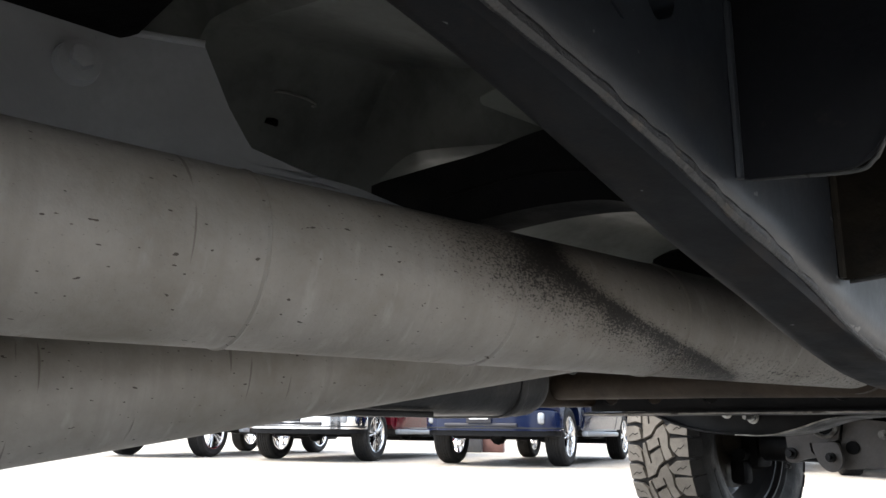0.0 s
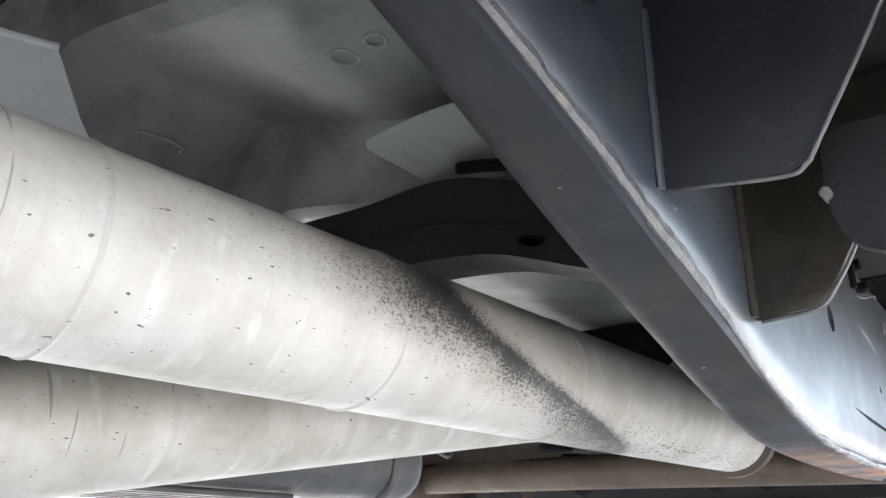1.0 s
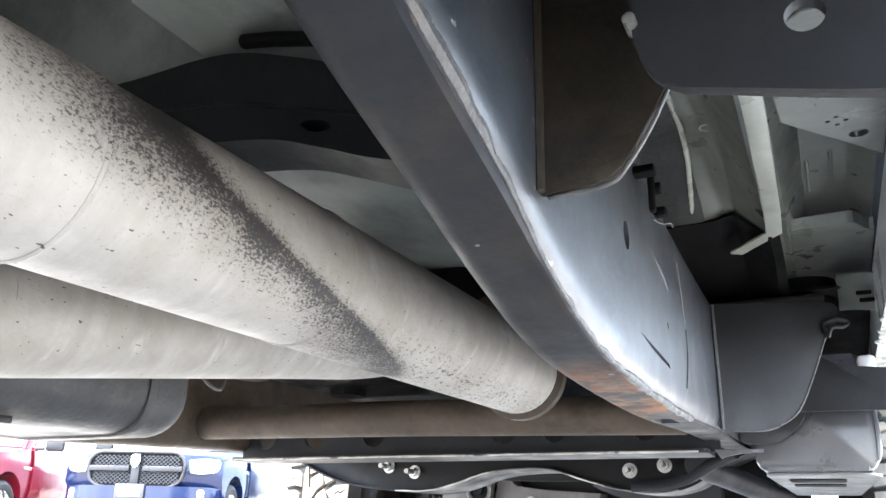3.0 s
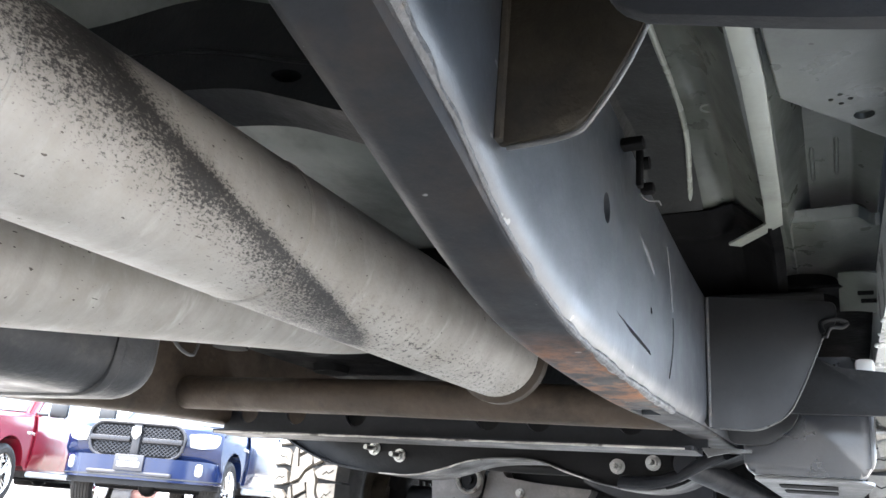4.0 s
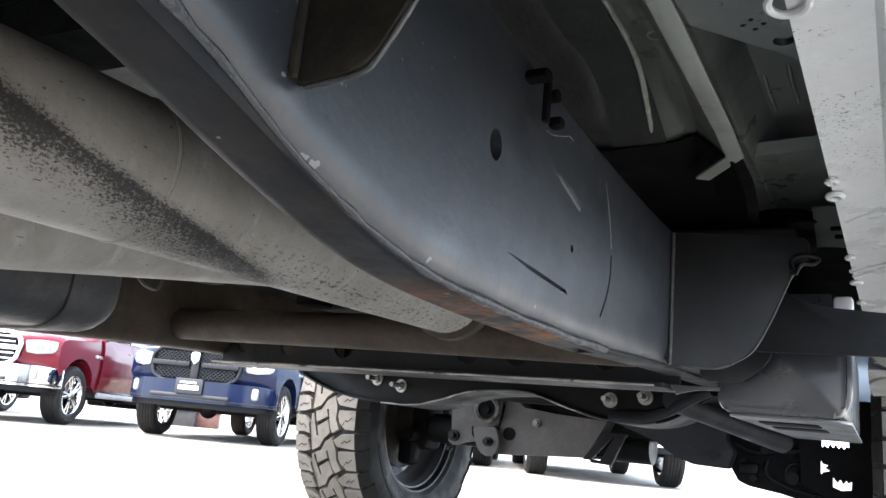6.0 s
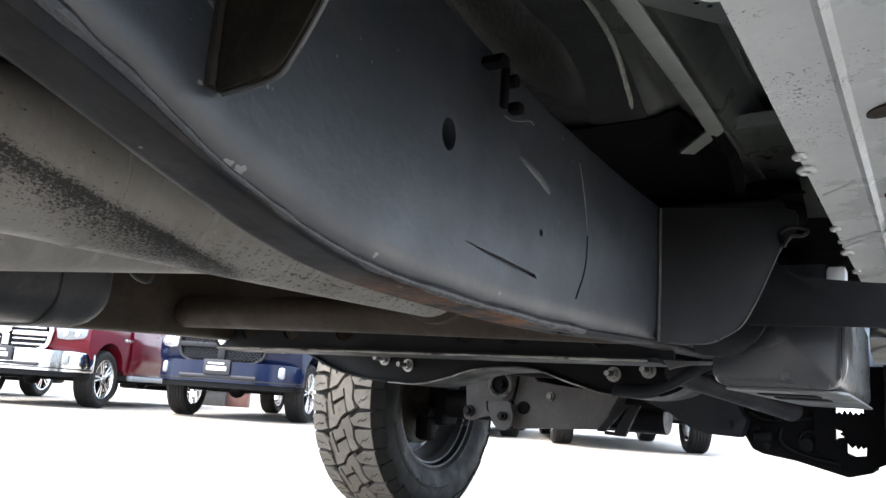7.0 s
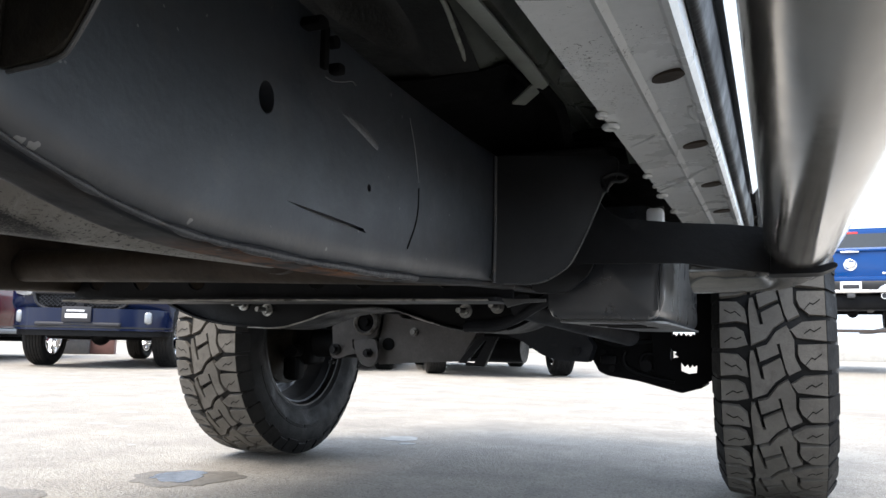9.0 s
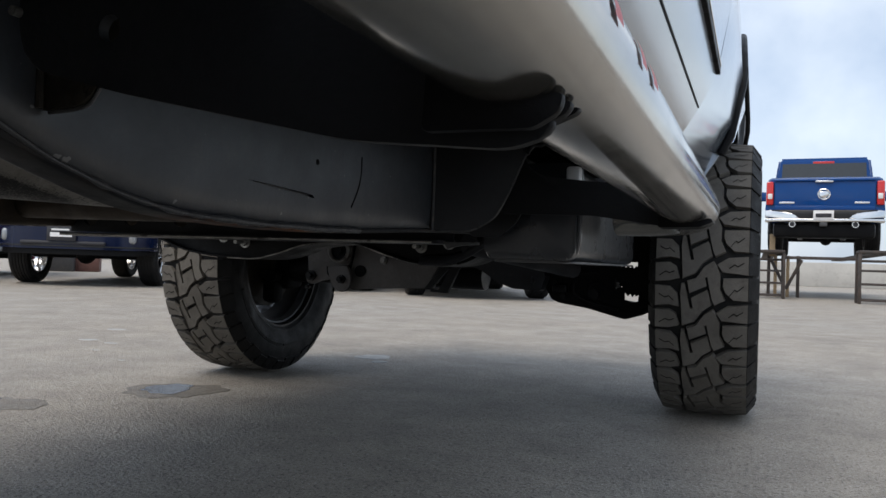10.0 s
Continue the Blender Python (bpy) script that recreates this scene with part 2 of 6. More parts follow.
    l.new(noisy(n, l, 620.0, 0.30, 0.70, 3.0, 0.7, (1.0, 0.62, 1.0)), gritty.inputs[0])
    l.new(gritty.outputs[0], grit.inputs[1])
    soot = n.new("ShaderNodeMapRange")
    soot.inputs["From Min"].default_value, soot.inputs["From Max"].default_value = 0.84, 1.22
    soot.inputs["To Max"].default_value = 0.96 if sooty else 0.0
    l.new(grit.outputs[0], soot.inputs["Value"])
    haze = n.new("ShaderNodeMath")
    haze.operation, haze.inputs[1].default_value = "MULTIPLY", 1.0 if sooty else 0.0
    l.new(worn.outputs[0], haze.inputs[0])
    col = mixer(n, l, col, (0.105, 0.094, 0.082), haze.outputs[0])
    col = mixer(n, l, col, (0.013, 0.012, 0.0115), soot.outputs[0])
    if sooty:
        low = n.new("ShaderNodeMapRange")
        low.inputs["From Min"].default_value, low.inputs["From Max"].default_value = 0.535, 0.515
        l.new(sep.outputs["Z"], low.inputs["Value"])
        late = n.new("ShaderNodeMapRange")
        late.inputs["From Min"].default_value, late.inputs["From Max"].default_value = -0.33, -0.20
        l.new(sep.outputs["Y"], late.inputs["Value"])
        both = n.new("ShaderNodeMath")
        both.operation = "MULTIPLY"
        l.new(low.outputs[0], both.inputs[0])
        l.new(late.outputs[0], both.inputs[1])
        crumbs = n.new("ShaderNodeMath")
        crumbs.operation = "MULTIPLY"
        l.new(both.outputs[0], crumbs.inputs[0])
        l.new(noisy(n, l, 300.0, 0.56, 0.62, 3.0, 0.7, (1.0, 0.6, 1.0)), crumbs.inputs[1])
        col = mixer(n, l, col, (0.05, 0.046, 0.042), crumbs.outputs[0])
    l.new(col, p.inputs["Base Color"])
    p.inputs["Metallic"].default_value = 0.1
    rr = n.new("ShaderNodeMapRange")
    rr.inputs["To Min"].default_value, rr.inputs["To Max"].default_value = 0.50, 0.68
    l.new(big, rr.inputs["Value"])
    l.new(rr.outputs["Result"], p.inputs["Roughness"])
    bp = n.new("ShaderNodeBump")
    bp.inputs["Strength"].default_value, bp.inputs["Distance"].default_value = 0.25, 0.001
    hs = n.new("ShaderNodeMath")
    hs.operation = "SUBTRACT"
    l.new(grain, hs.inputs[0])
    l.new(pits, hs.inputs[1])
    l.new(hs.outputs[0], bp.inputs["Height"])
    l.new(bp.outputs["Normal"], p.inputs["Normal"])
    return m


def rail_material(name, glossy):
    """The frame's paint with rust breaking through on the underside in one stretch."""
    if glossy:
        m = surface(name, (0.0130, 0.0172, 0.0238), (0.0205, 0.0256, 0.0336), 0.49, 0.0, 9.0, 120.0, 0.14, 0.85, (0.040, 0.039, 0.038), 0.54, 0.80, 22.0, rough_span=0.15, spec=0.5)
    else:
        # underside copy: its shade is put into a darker colour, with brown dust
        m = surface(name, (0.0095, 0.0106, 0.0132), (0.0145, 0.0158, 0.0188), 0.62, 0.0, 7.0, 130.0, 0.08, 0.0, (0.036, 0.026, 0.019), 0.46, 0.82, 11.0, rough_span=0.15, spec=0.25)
    n, l = m.node_tree.nodes, m.node_tree.links
    p = n["Principled BSDF"]
    if glossy:
        p.inputs["Coat IOR"].default_value, p.inputs["IOR"].default_value = 1.46, 1.5
    was = p.inputs["Base Color"].links[0].from_socket
    co = n.new("ShaderNodeTexCoord").outputs["Object"]
    dist = n.new("ShaderNodeVectorMath")
    dist.operation = "DISTANCE"
    dist.inputs[1].default_value = (0.445, -0.073, 1.911)
    flat = n.new("ShaderNodeVectorMath")
    flat.operation = "MULTIPLY"
    flat.inputs[1].default_value = (1.0, 1.0, 4.0)
    l.new(co, flat.inputs[0])
    l.new(flat.outputs[0], dist.inputs[0])
    near = n.new("ShaderNodeMapRange")
    near.inputs["From Min"].default_value, near.inputs["From Max"].default_value = 0.19, 0.08
    l.new(dist.outputs["Value"], near.inputs["Value"])
    mul = n.new("ShaderNodeMath")
    mul.operation, mul.use_clamp = "MULTIPLY", True
    l.new(near.outputs["Result"], mul.inputs[0])
    l.new(noisy(n, l, 24.0, 0.44, 0.60, 9.0, 0.75), mul.inputs[1])
    was = mixer(n, l, was, (0.16, 0.16, 0.16), noisy(n, l, 85.0, 0.735, 0.75, 2.0, 0.5))
    was = mixer(n, l, was, (0.075, 0.078, 0.082), noisy(n, l, 46.0, 0.70, 0.74, 5.0, 0.7))
    was = mixer(n, l, was, (0.006, 0.007, 0.009), noisy(n, l, 19.0, 0.60, 0.78, 9.0, 0.75))
    l.new(was if glossy else mixer(n, l, was, (0.21, 0.085, 0.032), mul.outputs[0]), p.inputs["Base Color"])
    return m


def asphalt_material():
    m, n, l, p = material("worn_asphalt")
    big = noisy(n, l, 0.35, 0.35, 0.65)
    mid = noisy(n, l, 3.0, 0.35, 0.68, 8.0, 0.7)
    stones = noisy(n, l, 85.0, 0.30, 0.70, 4.0, 0.65)
    grain = noisy(n, l, 210.0, 0.3, 0.7, 3.0)
    col = mixer(n, l, (0.54, 0.473, 0.385), (0.555, 0.518, 0.462), big)
    col = mixer(n, l, col, (0.33, 0.295, 0.25), mid)
    gm = n.new("ShaderNodeMath")
    gm.operation, gm.inputs[1].default_value = "MULTIPLY", 0.6
    l.new(grain, gm.inputs[0])
    col = mixer(n, l, col, (0.15, 0.135, 0.115), gm.outputs[0])
    col = mixer(n, l, col, (0.12, 0.108, 0.092), noisy(n, l, 85.0, 0.54, 0.66, 4.0, 0.65))
    col = mixer(n, l, col, (0.66, 0.63, 0.58), noisy(n, l, 140.0, 0.62, 0.68, 3.0))
    col = mixer(n, l, col, (0.07, 0.063, 0.055), noisy(n, l, 230.0, 0.62, 0.68, 2.0))
    col = mixer(n, l, col, (0.17, 0.15, 0.128), noisy(n, l, 0.9, 0.56, 0.74, 9.0, 0.72))
    col = mixer(n, l, col, (0.20, 0.185, 0.155), noisy(n, l, 11.0, 0.52, 0.80, 9.0, 0.78))
    col = mixer(n, l, col, (0.60, 0.565, 0.50), noisy(n, l, 27.0, 0.58, 0.80, 8.0, 0.75))
    l.new(col, p.inputs["Base Color"])
    p.inputs["Roughness"].default_value = 0.66
    bp = n.new("ShaderNodeBump")
    bp.inputs["Strength"].default_value, bp.inputs["Distance"].default_value = 0.85, 0.007
    l.new(stones, bp.inputs["Height"])
    l.new(bp.outputs["Normal"], p.inputs["Normal"])
    return m


def paint(name, col):
    return surface(name, col, tuple(c * 0.9 for c in col), 0.13, 0.0, 1.5, 300.0, 0.02, 0.0, rough_span=0.04, spec=0.32)


STAIN = 1.2365
EXHAUST, EXHAUST_CLEAN = exhaust_material("sooty_exhaust_steel", True), exhaust_material("exhaust_steel", False)
RAIL = rail_material("rail_paint", True)
RAIL_UNDER = rail_material("dusty_shaded_rail_underside", False)
ASPHALT = asphalt_material()
BLUE, RED, NAVY, PEARL = paint("blue_car_paint", (0.002, 0.048, 0.20)), paint("dark_red_car_paint", (0.12, 0.006, 0.014)), paint("navy_car_paint", (0.0045, 0.0095, 0.034)), paint("silver_car_paint", (0.35, 0.36, 0.37))

# ---- shapes ----
ORIGIN = {}
# the near truck is laid out in its own units, from a level a little over the ground
UNIT, LIFT = 0.91, 0.04
NEAR = set()
SPREAD = []


def settle(bm, off):
    """Takes a shape of the near truck from its units to metres, from the truck's own origin."""
    for at, k in SPREAD:
        bmesh.ops.transform(bm, verts=bm.verts, matrix=Matrix.Translation(at) @ Matrix.Scale(k, 4) @ Matrix.Translation(-at))
    bmesh.ops.transform(bm, verts=bm.verts, matrix=Matrix.Translation(-off) @ Matrix.Scale(UNIT, 4) @ Matrix.Translation((0, 0, LIFT)))


def thing(name, place, label, category, group="", turn=0.0):
    ob = new(name)
    ob.matrix_world = pose(*place, 0, 0, turn)
    ob.empty_display_size = 0.2
    ORIGIN[ob] = Vector(place) if turn == 0 else Vector((0, 0, 0))
    return tagged(ob, label, category, group)


def part(name, bm, mat, parent=None, label="", sharp=32, local=False):
    """Links a bmesh as one mesh object under its thing; the bmesh is in the place's own metres, or local ones."""
    me = bpy.data.meshes.new(name)
    off = ORIGIN.get(parent, Vector((0, 0, 0)))
    if parent in NEAR and not local:
        settle(bm, off)
    elif not local and off.length:
        bmesh.ops.translate(bm, verts=bm.verts, vec=-off)
    bmesh.ops.recalc_face_normals(bm, faces=bm.faces)
    bm.to_mesh(me)
    bm.free()
    me.materials.append(mat)
    me.polygons.foreach_set("use_smooth", [True] * len(me.polygons))
    me.set_sharp_from_angle(angle=radians(sharp))
    ob = new(name, me)
    if parent:
        ob.parent = parent
        ORIGIN[ob] = off if not local else Vector((0, 0, 0))
        if parent in NEAR and not local:
            NEAR.add(ob)
    if label:
        tagged(ob, label)
    return ob


def spline(points, steps):
    """A smooth line through points."""
    ps = [Vector(p) for p in points]
    ps = [ps[0] * 2 - ps[1]] + ps + [ps[-1] * 2 - ps[-2]]
    out = []
    for i in range(1, len(ps) - 2):
        a, b, c, d = ps[i - 1:i + 3]
        for k in range(steps):
            t = k / steps
            out.append(0.5 * (2 * b + (c - a) * t + (2 * a - 5 * b + 4 * c - d) * t * t + (3 * b - a - 3 * c + d) * t ** 3))
    return out + [ps[-2]]


def box(bm, c, s, bev=0.0, seg=2, rot=None):
    made = bmesh.ops.create_cube(bm, size=1, matrix=Matrix.Translation(c) @ (rot or Matrix()) @ Matrix.Diagonal((*s, 1)))
    if bev:
        es = {e for v in made["verts"] for e in v.link_edges}
        bmesh.ops.bevel(bm, geom=list(es), offset=bev, segments=seg, profile=0.5, affect="EDGES")
    return bm


def rod(bm, a, b, r, r2=None, n=20):
    a, b = Vector(a), Vector(b)
    m = Matrix.Translation((a + b) / 2) @ (b - a).to_track_quat("Z", "Y").to_matrix().to_4x4()
    bmesh.ops.create_cone(bm, cap_ends=True, segments=n, radius1=r, radius2=r if r2 is None else r2, depth=(b - a).length, matrix=m)
    return bm


def sweep(bm, pts, radius, n=16, flat=1.0, caps=True, lead=None):
    """A tube along points; radius may be a list; flat squeezes it across."""
    pts = [Vector(p) for p in pts]
    rings, side = [], Vector(lead) if lead else None
    for i, p in enumerate(pts):
        d = (pts[min(i + 1, len(pts) - 1)] - pts[max(i - 1, 0)]).normalized()
        if side is None:
            side = d.orthogonal().normalized()
        side = (side - d * side.dot(d)).normalized()
        up = d.cross(side)
        r = radius[i] if isinstance(radius, (list, tuple)) else radius
        rings.append([bm.verts.new(p + side * r * math.cos(2 * math.pi * k / n) + up * r * flat * math.sin(2 * math.pi * k / n)) for k in range(n)])
    for u, v in zip(rings, rings[1:]):
        for k in range(n):
            bm.faces.new((u[k], u[(k + 1) % n], v[(k + 1) % n], v[k]))
    if caps:
        bm.faces.new(rings[0])
        bm.faces.new(rings[-1])
    return bm


def slab(bm, outline, axis, a, b, bev=0.0):
    """An outline extruded along an axis from a to b; (x, z) for y, (y, z) for x, (x, y) for z."""
    def at(p, w):
        return {"x": (w, p[0], p[1]), "y": (p[0], w, p[1]), "z": (p[0], p[1], w)}[axis]
    lo, hi = [bm.verts.new(at(p, a)) for p in outline], [bm.verts.new(at(p, b)) for p in outline]
    fs = [bm.faces.new(lo), bm.faces.new(hi)]
    for i in range(len(outline)):
        j = (i + 1) % len(outline)
        fs.append(bm.faces.new((lo[i], lo[j], hi[j], hi[i])))
    if bev:
        rim = [e for f in fs[:2] for e in f.edges]
        bmesh.ops.bevel(bm, geom=rim, offset=bev, segments=2, profile=0.5, affect="EDGES")
    return bm


def rounded(outline, r, n=4):
    """The same outline with its corners rounded."""
    out = []
    for i, p in enumerate(outline):
        p = Vector(p)
        a, b = Vector(outline[i - 1]) - p, Vector(outline[(i + 1) % len(outline)]) - p
        k = min(r, a.length * 0.45, b.length * 0.45)
        s, e = p + a.normalized() * k, p + b.normalized() * k
        for j in range(n + 1):
            t = j / n
            out.append(tuple((1 - t) ** 2 * s + 2 * t * (1 - t) * p + t * t * e))
    return out


def lathe(bm, profile, n=48, axis="x"):
    """A profile of (radius, along) turned round an axis."""
    rings = []
    for r, w in profile:
        ring = []
        for k in range(n):
            c, s = r * math.cos(2 * math.pi * k / n), r * math.sin(2 * math.pi * k / n)
            ring.append(bm.verts.new({"x": (w, c, s), "y": (c, w, s), "z": (c, s, w)}[axis]))
        rings.append(ring)
    for u, v in zip(rings, rings[1:]):
        for k in range(n):
            bm.faces.new((u[k], u[(k + 1) % n], v[(k + 1) % n], v[k]))
    return bm


def sheet(bm, f, nu, nv, thick):
    """A sheet of that thickness through f(u, v), u and v from 0 to 1."""
    top = [[Vector(f(i / nu, j / nv)) for j in range(nv + 1)] for i in range(nu + 1)]
    lay = []
    for side in (0, 1):
        rows = []
        for i in range(nu + 1):
            row = []
            for j in range(nv + 1):
                du = top[min(i + 1, nu)][j] - top[max(i - 1, 0)][j]
                dv = top[i][min(j + 1, nv)] - top[i][max(j - 1, 0)]
                row.append(bm.verts.new(top[i][j] + du.cross(dv).normalized() * thick * side))
            rows.append(row)
        lay.append(rows)
    for g in lay:
        for i in range(nu):
            for j in range(nv):
                bm.faces.new((g[i][j], g[i + 1][j], g[i + 1][j + 1], g[i][j + 1]))
    a, b = lay
    for i in range(nu):
        for j in (0, nv):
            bm.faces.new((a[i][j], a[i + 1][j], b[i + 1][j], b[i][j]))
    for j in range(nv):
        for i in (0, nu):
            bm.faces.new((a[i][j], a[i][j + 1], b[i][j + 1], b[i][j]))
    return bm


def cut(ob, bm, off):
    """Cuts the shape bm out of the mesh ob."""
    settle(bm, off)
    bmesh.ops.recalc_face_normals(bm, faces=bm.faces)
    me = bpy.data.meshes.new("cutter")
    bm.to_mesh(me)
    bm.free()
    tool = new("cutter", me)
    if ob.parent:
        tool.matrix_world = ob.parent.matrix_world
    mod = ob.modifiers.new("cut", "BOOLEAN")
    mod.object, mod.solver = tool, "EXACT"
    bpy.context.view_layer.update()
    got = bpy.data.meshes.new_from_object(ob.evaluated_get(bpy.context.evaluated_depsgraph_get()))
    ob.modifiers.clear()
    ob.data = got
    got.set_sharp_from_angle(angle=radians(50))
    even = ob.modifiers.new("even", "WEIGHTED_NORMAL")
    even.keep_sharp = True
    bpy.data.objects.remove(tool)
    bpy.data.meshes.remove(me)


def B():
    return bmesh.new()


def ease(t):
    t = min(1.0, max(0.0, t))
    return t * t * (3 - 2 * t)


# ---- ground ----
bm = B()
bmesh.ops.create_grid(bm, x_segments=60, y_segments=60, size=400)
part("ground", bm, ASPHALT)
tagged(bpy.data.objects["ground"], "worn pale grey asphalt of an open parking lot", "ground", kind="structure")
bm = B()
box(bm, (2, 33, 0.45), (90, 0.3, 0.9), 0.02)
tagged(part("wall_north", bm, CONCRETE), "low pale concrete wall at the lot's far edge", "wall", kind="structure")

STAINWET = surface("damp_stain", (0.17, 0.15, 0.125), (0.24, 0.215, 0.18), 0.6, 0.0, 9.0, 85.0, 0.6, 0.0, (0.11, 0.10, 0.085), 0.5, 0.66, 60.0, depth=0.006)
WET = surface("standing_water", (0.10, 0.10, 0.10), (0.16, 0.155, 0.15), 0.16, 0.0, 9.0, 85.0, 0.12, 0.0, (0.22, 0.21, 0.20), 0.55, 0.7, 20.0, rough_span=0.08)
SALT = surface("white_salt", (0.48, 0.48, 0.47), (0.3, 0.3, 0.29), 0.8, 0.0, 20.0, 120.0, 0.3)


def blot(name, x, y, rx, ry, mat, label, seed, high=0.0015):
    rnd = random.Random(seed)
    k = [rnd.uniform(0.0, 6.3) for _ in range(4)]
    pts = []
    for i in range(40):
        a = 2 * math.pi * i / 40
        w = 1 + 0.13 * math.sin(2 * a + k[0]) + 0.10 * math.sin(3 * a + k[1]) + 0.07 * math.sin(7 * a + k[2]) + 0.05 * math.sin(11 * a + k[3])
        pts.append((x + rx * w * math.cos(a), y + ry * w * math.sin(a)))
    b = B()
    slab(b, pts, "z", 0.0, high)
    tagged(part(name, b, mat), label, "stain", kind="structure")


blot("damp_patch", -1.52, 2.42, 0.14, 0.16, STAINWET, "dried dark puddle stain on the asphalt", 1)
blot("damp_patch", -1.80, 1.94, 0.16, 0.13, STAINWET, "dried dark puddle stain on the asphalt", 2)
blot("puddle", -1.55, 2.43, 0.075, 0.10, WET, "shallow drying water in a dark stain", 11, 0.003)
blot("puddle", -1.86, 1.95, 0.08, 0.08, WET, "shallow drying water in a dark stain", 12, 0.003)
blot("salt_mark", -1.385, 3.64, 0.07, 0.10, SALT, "white salt mark on the asphalt", 3)
blot("salt_mark", -1.29, 3.50, 0.03, 0.04, SALT, "white salt mark on the asphalt", 4)
for k, (x, y, rx, ry) in enumerate(((-2.9, 3.4, 0.05, 0.03), (-2.7, 3.35, 0.03, 0.02), (-2.55, 3.1, 0.02, 0.012), (-3.2, 3.9, 0.06, 0.03), (-2.2, 2.9, 0.015, 0.01), (-1.9, 3.1, 0.016, 0.012))):
    blot("salt_mark", x, y, rx, ry, SALT, "small white salt mark on the asphalt", 20 + k)

# ---- the truck that the camera is under ----
MID = -0.735
truck = thing("pickup_truck", (MID * UNIT, 1.2 * UNIT, 0), "pale silver lifted pickup truck seen from underneath", "truck")
NEAR.add(truck)


def lip_height(y):
    """How far up the rail's side the lower half laps."""
    return 0.0055 + 0.0085 * (1 - ease((y - 0.69) / 0.11))


def rail(name, outer, inner, mat, label):
    low = spline([(-2.6, 0.78), (-0.9, 0.79), (-0.25, 0.765), (0.10, 0.715), (0.32, 0.665), (0.45, 0.634), (0.55, 0.606), (0.64, 0.575), (0.72, 0.551), (0.81, 0.523), (0.91, 0.501), (1.04, 0.4945), (1.26, 0.496), (1.58, 0.512), (2.1, 0.53), (2.7, 0.56), (3.7, 0.60)], 5)
    high = spline([(-2.6, 1.0), (-0.9, 1.0), (-0.25, 0.985), (0.10, 0.945), (0.32, 0.90), (0.45, 0.868), (0.55, 0.84), (0.64, 0.812), (0.72, 0.788), (0.81, 0.764), (0.91, 0.744), (1.04, 0.726), (1.26, 0.709), (1.58, 0.706), (2.1, 0.73), (2.7, 0.76), (3.7, 0.80)], 5)
    b = B()
    rings = []
    for p, q in zip(low, high):
        s = 1 if outer > inner else -1
        h = lip_height(p[0])
        foot = [(outer + s * dx, p[1] + dz) for dx, dz in ((-0.012, 0.0), (-0.0078, 0.0006), (-0.0064, 0.5 * h), (-0.0070, h), (-0.0108, h + 0.0012), (-0.0098, h + 0.003), (-0.0076, h + 0.0063), (-0.0056, h + 0.0105), (-0.0042, h + 0.016), (-0.0036, h + 0.0225), (-0.0035, h + 0.031))]
        edge = inner + s * (0.002 + 0.014 * ease((0.60 - p[0]) / 0.25))
        turn = [(edge + s * 0.018 * (1 - math.cos(a * math.pi / 10)), p[1] + 0.018 * (1 - math.sin(a * math.pi / 10))) for a in range(6)]
        ring = [b.verts.new((x, p[0], z)) for x, z in foot + rounded([(outer - s * 0.0035, (p[1] + q[1]) / 2), (outer - s * 0.0035, q[1]), (edge, q[1]), (edge, p[1])], 0.005, 3)[4:12] + turn]
        rings.append(ring)
    for u, v in zip(rings, rings[1:]):
        for k in range(len(u)):
            f = b.faces.new((u[k], u[(k + 1) % len(u)], v[(k + 1) % len(u)], v[k]))
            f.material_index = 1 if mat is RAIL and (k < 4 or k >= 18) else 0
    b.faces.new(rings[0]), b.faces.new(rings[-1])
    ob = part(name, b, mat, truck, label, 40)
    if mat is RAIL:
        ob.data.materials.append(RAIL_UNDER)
    return ob, low


OFF = ORIGIN[truck]
rail_r, LOW = rail("frame_rail", -0.213, -0.277, RAIL, "black painted box frame rail with a rusty weld")
rail_l, _ = rail("frame_rail", -1.257, -1.193, BROWN, "dusty brown frame rail")
b = B()
slab(b, [(1.012 + 0.0105 * math.cos(a * math.pi / 10), 0.624 + 0.0135 * math.sin(a * math.pi / 10)) for a in range(20)], "x", -0.24, -0.19)
slab(b, rounded([(1.044, 0.5455), (1.10, 0.5395), (1.186, 0.5365), (1.180, 0.5405), (1.11, 0.5435)], 0.001), "x", -0.2225, -0.19)
rod(b, (-0.24, 1.19, 0.583), (-0.19, 1.19, 0.583), 0.004, n=10)
box(b, (-0.245, 1.30, 0.49), (0.022, 0.06, 0.03))
slab(b, rounded([(0.536, 0.707), (0.541, 0.718), (0.553, 0.721), (0.567, 0.716), (0.562, 0.704), (0.545, 0.696)], 0.004), "x", -0.264, -0.19)
slab(b, rounded([(0.497, 0.692), (0.503, 0.692), (0.513, 0.684), (0.509, 0.684)], 0.001), "x", -0.225, -0.19)
cut(rail_r, b, OFF)

